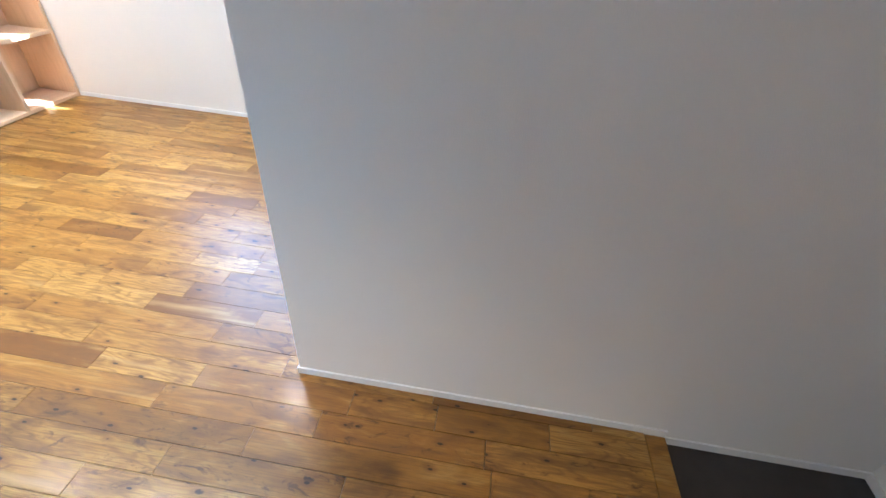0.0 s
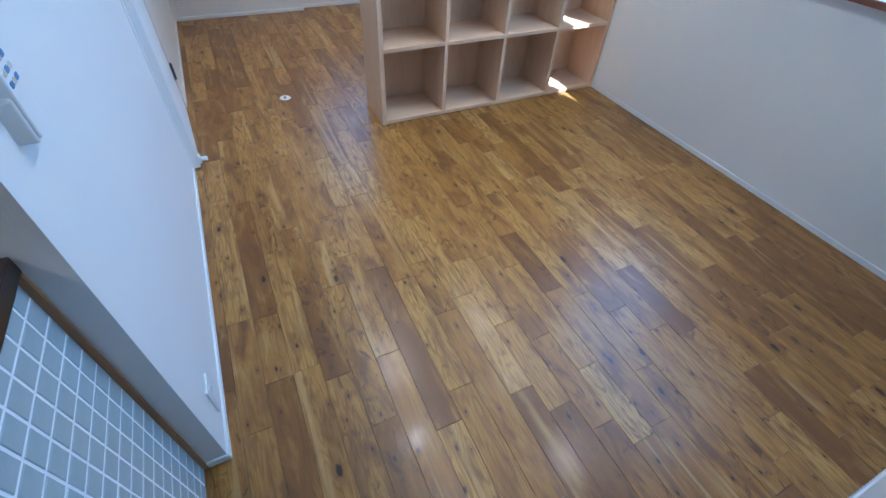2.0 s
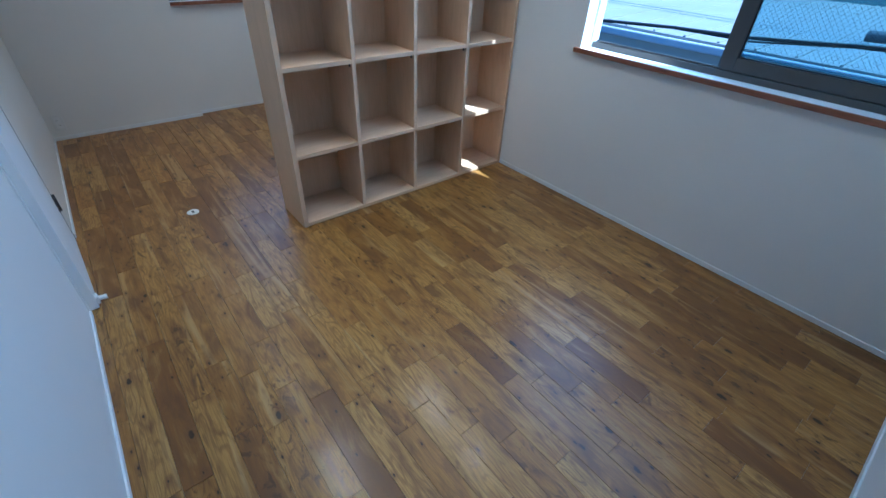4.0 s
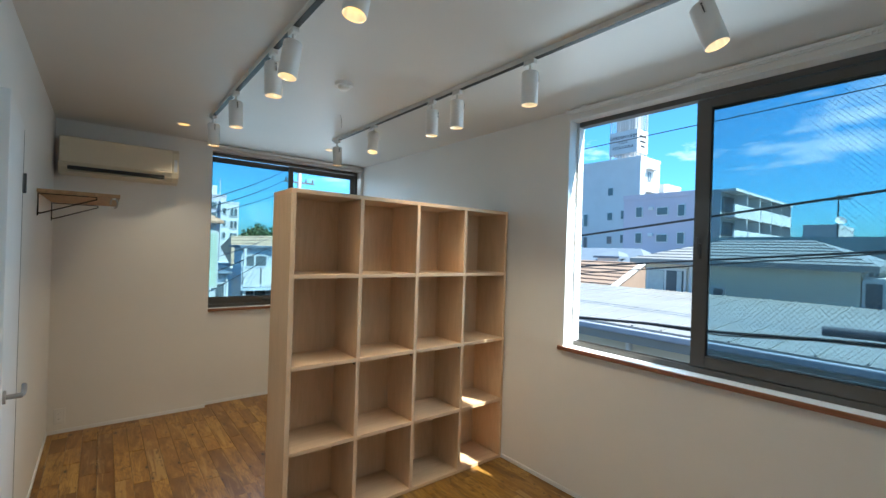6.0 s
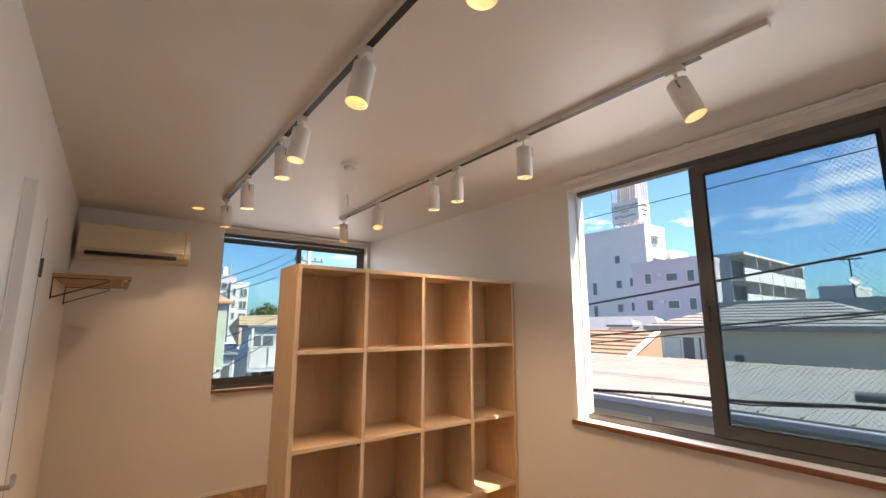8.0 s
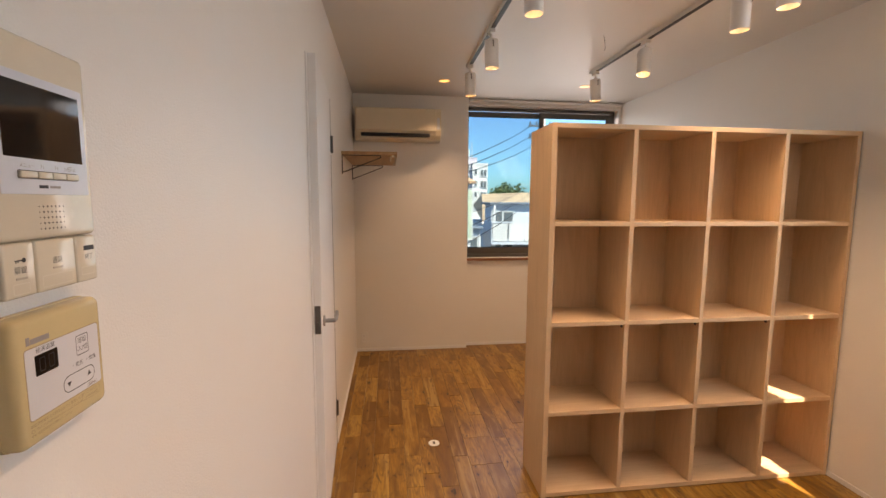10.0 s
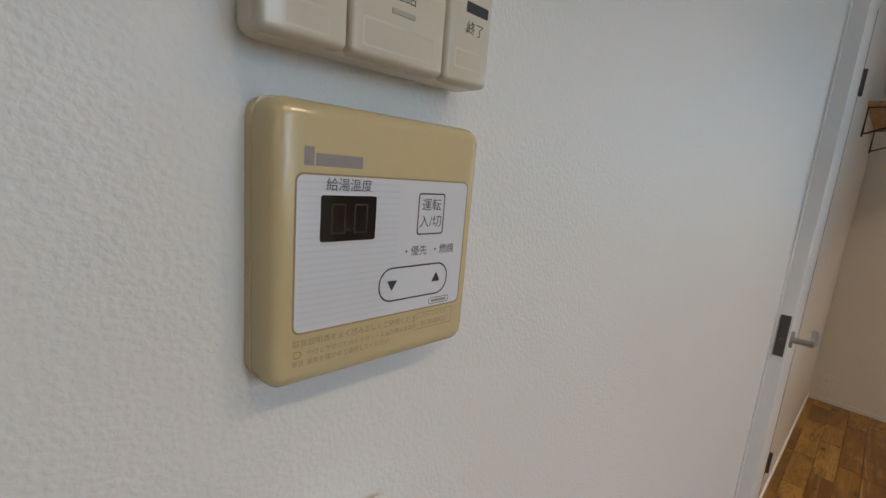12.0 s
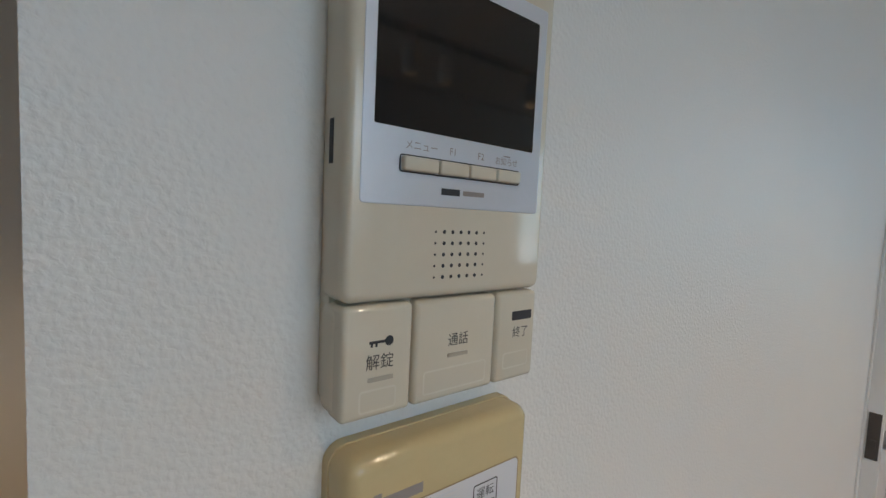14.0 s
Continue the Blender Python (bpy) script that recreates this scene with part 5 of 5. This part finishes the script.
for x, y, z in ((-30, 12, 4.4), (16, 12, 5.4), (-14, 6.6, 0.2), (9, 6.6, 1.45)):
    wp = empty("utility_pole", Matrix.Translation((x, y, GZ)), "round concrete utility pole", "utility pole")
    smooth(part("shaft", rod(bmesh.new(), (0, 0, 0), (0, 0, z - GZ + 0.4), 0.16, 16, 0.12), GREY, wp))
sj = empty("cable_joint", Matrix.Translation((-0.1, 6.6, 0.76)), "dark cylindrical cable joint box", "joint box")
bm = rod(bmesh.new(), (-0.45, 0, 0), (0.6, 0, 0.03), 0.055, 16)
smooth(part("case", bm, mottled("grey joint case", (0.10, 0.11, 0.13), 0.5), sj))
lp = empty("cable_loops", Matrix.Translation((-3.0, 6.0, 0.02)), "loose loops of cable and clamps", "cable")
random.seed(4)
for i in range(5):
    x = random.uniform(-0.2, 0.5)
    tube("loop", [(x + 0.12 * math.cos(a), 0.03 * math.sin(2 * a), 0.1 + 0.09 * math.sin(a)) for a in [j * 0.42 for j in range(16)]], 0.01, STUCCO if i % 2 else CABLE, lp)

# seen through the far window
c1 = block("far_apartments", "white apartment block with dark windows", -52, -42, 8.55, 10.05, 5.1, STUCCO, 0.15)
for z in (4.3, 3.2, 2.1, 1.0):
    outside_window(c1, "+x", 9.62, z, 0.55, 0.62, -42)
    outside_window(c1, "+x", 8.85, z + 0.1, 0.22, 0.5, -42, False)
c2 = block("far_apartments", "lilac-grey apartment block with stepped roof and tanks", -50, -42.6, 5.6, 9.1, 5.75, LILAC, 0.1)
part("roof_room", boxes((-47, -43, 6.2, 7.5, 5.75, 6.5)), LILAC, c2)
part("tank", boxes((-44.5, -43.5, 8.05, 8.5, 5.75, 6.75), bevel=0.05), STUCCO, c2)
part("mast", boxes((-43.5, -43.44, 8.7, 8.76, 5.75, 7.4)), GREY, c2)
for z in (4.9, 3.9, 2.9, 1.9):
    outside_window(c2, "+x", 8.1, z, 0.4, 0.5, -42.6, False)
    outside_window(c2, "+x", 7.3, z, 0.5, 0.6, -42.6)
c3 = empty("hip_roof_house", Matrix.Identity(4), "white house with a tawny hipped roof", "house")
part("wall", boxes((-26, -19.25, 4.72, 9.2, GZ, 0.5)), STUCCO, c3)
bm = bmesh.new()
e = [bm.verts.new(p) for p in ((-19.0, 4.56, 0.55), (-19.0, 9.4, 0.55), (-26.4, 9.4, 0.55), (-23.0, 4.9, 1.32))]
r0, r1 = bm.verts.new((-21.5, 5.05, 1.86)), bm.verts.new((-21.5, 8.4, 2.0))
for f in ((e[0], e[1], r1, r0), (e[2], e[3], r0, r1), (e[1], e[2], r1), (e[3], e[0], r0)):
    bm.faces.new(f)
rf = part("roof", bm, mottled("tawny tile roof", (0.40, 0.29, 0.20), 0.7, amount=0.3, scale=3.5), c3)
for i in range(9):
    k = (i + 0.5) / 9
    a = Vector((-19.0, 4.56, 0.56)).lerp(Vector((-21.5, 5.05, 1.87)), k)
    b = Vector((-19.0, 9.4, 0.56)).lerp(Vector((-21.5, 8.4, 2.01)), k)
    part("tile_course", rod(bmesh.new(), a, b, 0.018, 6), BROWNROOF, rf)
part("eaves_gutter", rod(bmesh.new(), (-18.96, 4.5, 0.5), (-18.96, 9.4, 0.5), 0.05, 8), STUCCO, c3)
outside_window(c3, "+x", 5.05, 0.1, 0.32, 0.5, -19.25)
outside_window(c3, "+x", 5.05, -0.95, 0.4, 0.7, -19.25)
part("meter_pipe", rod(bmesh.new(), (-19.2, 4.8, GZ), (-19.2, 4.8, 0.4), 0.035, 8), GREY, c3)
SIDING = mottled("blue-grey siding", (0.50, 0.55, 0.60), 0.7, amount=0.08, scale=1)
c4 = empty("balcony_house", Matrix.Identity(4), "blue-grey house with panelled balconies", "house")
part("wall", boxes((-17.6, -16.3, 4.35, 9.5, GZ, 1.36)), SIDING, c4)
part("roof", boxes((-17.8, -16.1, 4.2, 9.6, 1.36, 1.46), bevel=0.02), BLUEROOF, c4)
for z in (0.02, -0.98):
    bal = part("balcony", boxes((-16.3, -15.0, 4.02, 9.0, z - 0.1, z), (-15.06, -15.0, 4.02, 9.0, z + 0.68, z + 0.74), (-16.3, -15.06, 4.02, 4.06, z, z + 0.74)), SIDING, c4, "pale balcony slab and rail")
    for i in range(8):
        y = 4.07 + 0.6 * i
        part("balcony_panel", boxes((-15.05, -15.01, y, y + 0.54, z + 0.02, z + 0.66)), STUCCO, bal)
    for y in (4.75, 6.4, 8.0):
        outside_window(c4, "+x", y, z + 0.55, 0.8, 1.0, -16.3)
    for y in (4.1, 5.6, 7.2):
        part("post", boxes((-15.16, -15.08, y, y + 0.08, z + 0.74, z + 1.34 if z > 0 else z + 0.9)), STUCCO, c4)
unit = part("outdoor_unit", boxes((-15.9, -15.5, 4.35, 4.85, -0.98, -0.5), bevel=0.02), STUCCO, c4, "air conditioner outdoor unit")
part("fan_grille", rod(bmesh.new(), (-15.5, 4.56, -0.74), (-15.48, 4.56, -0.74), 0.17, 20), DARKPANE, unit)
c5 = block("grey_house", "pale grey house with a plain wall", -18, -15, 2.2, 3.62, 0.5, mottled("pale grey siding", (0.62, 0.65, 0.69), 0.7, amount=0.08, scale=1), 0.0)
part("lean_roof", boxes((-18.1, -14.8, 2.1, 3.68, 0.5, 0.58), bevel=0.02), BLUEROOF, c5)
for y, z, w, h in ((3.35, -0.2, 0.24, 0.75), (2.85, -0.25, 0.3, 0.7)):
    outside_window(c5, "+x", y, z, w, h, -15, False)
part("downpipe", rod(bmesh.new(), (-14.95, 3.55, GZ), (-14.95, 3.55, 0.5), 0.035, 8), STUCCO, c5)
c6 = empty("tawny_gable", Matrix.Identity(4), "small house with an orange-brown gable roof", "house")
part("wall", boxes((-33, -30, 4.6, 6.0, GZ, 2.9)), GREY, c6)
hip_roof(c6, -33.3, -29.7, 4.3, 6.4, 2.9, 3.5, 0.5, mottled("orange tile roof", (0.42, 0.24, 0.15), 0.7, amount=0.2, scale=2))
ls = empty("louvred_screen", Matrix.Translation((-8, 1.66, 0)), "pale green louvred balcony screen", "screen")
part("frame", boxes((0, 0.04, 0, 0.02, 0.72, 1.72), (0, 0.04, 0.26, 0.28, 0.72, 1.72), (0, 0.04, 0.02, 0.26, 1.70, 1.72), (0, 0.04, 0.02, 0.26, 0.72, 0.74)), STUCCO, ls)
part("backing", boxes((-0.01, 0.0, 0.0, 0.28, 0.72, 1.72)), GREY, ls)
PALEGREEN = mottled("pale green slat", (0.58, 0.68, 0.54), 0.5)
for i in range(23):
    part("slat", boxes((0.005, 0.035, 0.02, 0.26, 0.745 + 0.0415 * i, 0.776 + 0.0415 * i)), PALEGREEN, ls)
for y in (0.02, 0.2):
    part("post", boxes((-0.04, 0.0, y, y + 0.04, GZ, 0.72)), STUCCO, ls)
pole = empty("utility_pole", Matrix.Translation((-25, 9.45, GZ)), "concrete utility pole with cross arms and insulators", "utility pole")
pb = rod(bmesh.new(), (0, 0, 0), (0, 0, 10.3), 0.16, 16, 0.11)
smooth(part("shaft", pb, GREY, pole))
POLESTEEL = mottled("weathered pole steel", (0.10, 0.11, 0.12), 0.6, 0.2, amount=0.15)
for z in (9.9, 9.3, 8.6):
    arm = part("cross_arm", boxes((-0.05, 0.05, -0.9, 0.9, z, z + 0.09)), POLESTEEL, pole)
    for y in (-0.8, -0.4, 0.4, 0.8):
        ib = rod(bmesh.new(), (0, y, z + 0.09), (0, y, z + 0.28), 0.05, 10)
        part("insulator", ib, POLESTEEL, arm)
pb = rod(bmesh.new(), (0, 0.5, 7.2), (0, 0.5, 8.1), 0.24, 18)
smooth(part("transformer", pb, POLESTEEL, pole))
for z, z2, y2 in ((6.5, 2.2, 1.5), (5.9, 2.05, 1.5), (5.2, 1.95, 1.5), (3.0, 1.2, 2.0), (2.6, 0.9, 2.0), (2.2, 0.5, 1.9)):
    overhead_cable("thin wire running to the pole", (-25, 9.4, z), (-9, y2, z2), 0.2, 0.011)


def tree(name, at, height, spread, seed):
    """A tapered trunk with limbs and a crown of many small leaf clumps."""
    random.seed(seed)
    t = empty(name, Matrix.Translation(at), "round green broadleaf tree beyond the roofs", "tree", "distant trees")
    tb = rod(bmesh.new(), (0, 0, 0), (0, 0, height * 0.6), 0.25, 10, 0.12)
    for i in range(7):
        a = i * 0.9
        rod(tb, (0, 0, height * (0.35 + 0.03 * i)), (spread * 0.6 * math.cos(a), spread * 0.6 * math.sin(a), height * (0.6 + 0.04 * i)), 0.07, 6, 0.02)
    part("trunk", tb, BROWNROOF, t)
    leaf = bmesh.new()
    blobs = [(random.gauss(0, spread * 0.42), random.gauss(0, spread * 0.42), height * random.uniform(0.5, 1.0)) for _ in range(16)]
    for _ in range(1500):
        cx, cy, cz = random.choice(blobs)
        p = Vector((random.gauss(cx, spread * 0.15), random.gauss(cy, spread * 0.15), random.gauss(cz, height * 0.05)))
        s = random.uniform(0.06, 0.16)
        q = Euler((random.uniform(0, 6), random.uniform(0, 6), random.uniform(0, 6))).to_matrix()
        leaf.faces.new([leaf.verts.new(p + q @ Vector(c) * s) for c in ((-1, -0.5, 0), (0, -0.8, 0.2), (1, 0, 0), (0, 0.8, 0.2), (-1, 0.5, 0))])
    part("crown", leaf, LEAVES, t)


LEAVES = mottled("leaves", (0.055, 0.10, 0.035), 0.6, amount=0.4, scale=3)
for i, (y, h) in enumerate(((11.4, 6.1), (13.2, 6.5), (15.3, 6.3))):
    tree("tree", (-46 - i, y, GZ), h, 2.2, 20 + i)
# ---------------------------------------------------------------- floor planks
random.seed(11)
PW = 0.0905
plank_data = {}


def plank_mesh(length):
    """One plank with its eased edges, centred, top at zero."""
    key = round(length, 3)
    if key not in plank_data:
        a, h, e = key / 2 - 0.0004, PW / 2 - 0.0003, 0.0008
        me = bpy.data.meshes.new("plank")
        vs = [(-a, -h, -0.016), (a, -h, -0.016), (a, h, -0.016), (-a, h, -0.016), (-a, -h, -e), (a, -h, -e), (a, h, -e), (-a, h, -e),
              (-a + e, -h + e, 0), (a - e, -h + e, 0), (a - e, h - e, 0), (-a + e, h - e, 0)]
        fs = [(8, 9, 10, 11)]
        for i in range(4):
            j = (i + 1) % 4
            fs += [(i, j, j + 4, i + 4), (i + 4, j + 4, j + 8, i + 8)]
        me.from_pydata(vs, [], fs)
        me.materials.append(FLOOR)
        plank_data[key] = me
    return plank_data[key]


LENGTHS = (0.28, 0.36, 0.44, 0.52, 0.6, 0.72)
rest = bmesh.new()
rows_total = int(math.ceil((2.86 + 2.2) / PW))
count = 0
for r in range(rows_total):
    y = YW - 0.004 - PW * (r + 0.5)
    x_end = 2.004 if y - PW / 2 < 0.709 else 0.93
    x = -4.0 - random.uniform(0, 0.4)
    while x < x_end:
        L = random.choice(LENGTHS)
        L = min(L, x_end - x)
        if L < 0.05:
            break
        cx = x + L / 2
        near = -0.08 < y < YW and -2.62 < cx < 1.15 and count < 330 and not (y > 0.75 and cx > 0.95)
        drop = random.uniform(-0.0006, 0.0)
        if near:
            ob = new("plank", plank_mesh(L))
            ob.parent = floor
            ob.matrix_basis = pose(cx, y, drop, random.uniform(-0.35, 0.35), random.uniform(-0.06, 0.06), 0)
            count += 1
        else:
            a, h = L / 2 - 0.0004, PW / 2 - 0.0003
            e = 0.0008
            lo = [rest.verts.new((cx + sx * a, y + sy * h, -0.016)) for sx, sy in ((-1, -1), (1, -1), (1, 1), (-1, 1))]
            hi = [rest.verts.new((cx + sx * (a - e), y + sy * (h - e), drop)) for sx, sy in ((-1, -1), (1, -1), (1, 1), (-1, 1))]
            rest.faces.new(hi)
            for i in range(4):
                j = (i + 1) % 4
                rest.faces.new((lo[i], lo[j], hi[j], hi[i]))
        x += L
rest_ob = part("planks", rest, FLOOR_FAR, floor)
rest_ob["kind"] = "stuff"

# ---------------------------------------------------------------- counter tiles
tp = 0.05
tb = bmesh.new()
box(tb, -0.0221, 0.0221, 0, 0.003, -0.0221, 0.0221)
bmesh.ops.bevel(tb, geom=[e for e in tb.edges if all(v.co.y > 0.0025 for v in e.verts)], offset=0.0014, segments=1, affect="EDGES")
first = part("tile", tb, TILE, counter)
tile_data = first.data
more = bmesh.new()
for i in range(22):
    for j in range(17):
        x, z = 0.027 + tp * i, 0.839 - 0.0245 - tp * j
        if z < 0.0:
            continue
        if i < 17:
            if first is not None:
                ob, first = first, None
            else:
                ob = new("tile", tile_data)
                ob.parent = counter
            ob.matrix_basis = Matrix.Translation((x, -0.0725, z))
        else:
            box(more, x - 0.0221, x + 0.0221, -0.0725, -0.0695, z - 0.0221, z + 0.0221)
mt = part("tiles", more, TILE, counter)
mt["kind"] = "stuff"
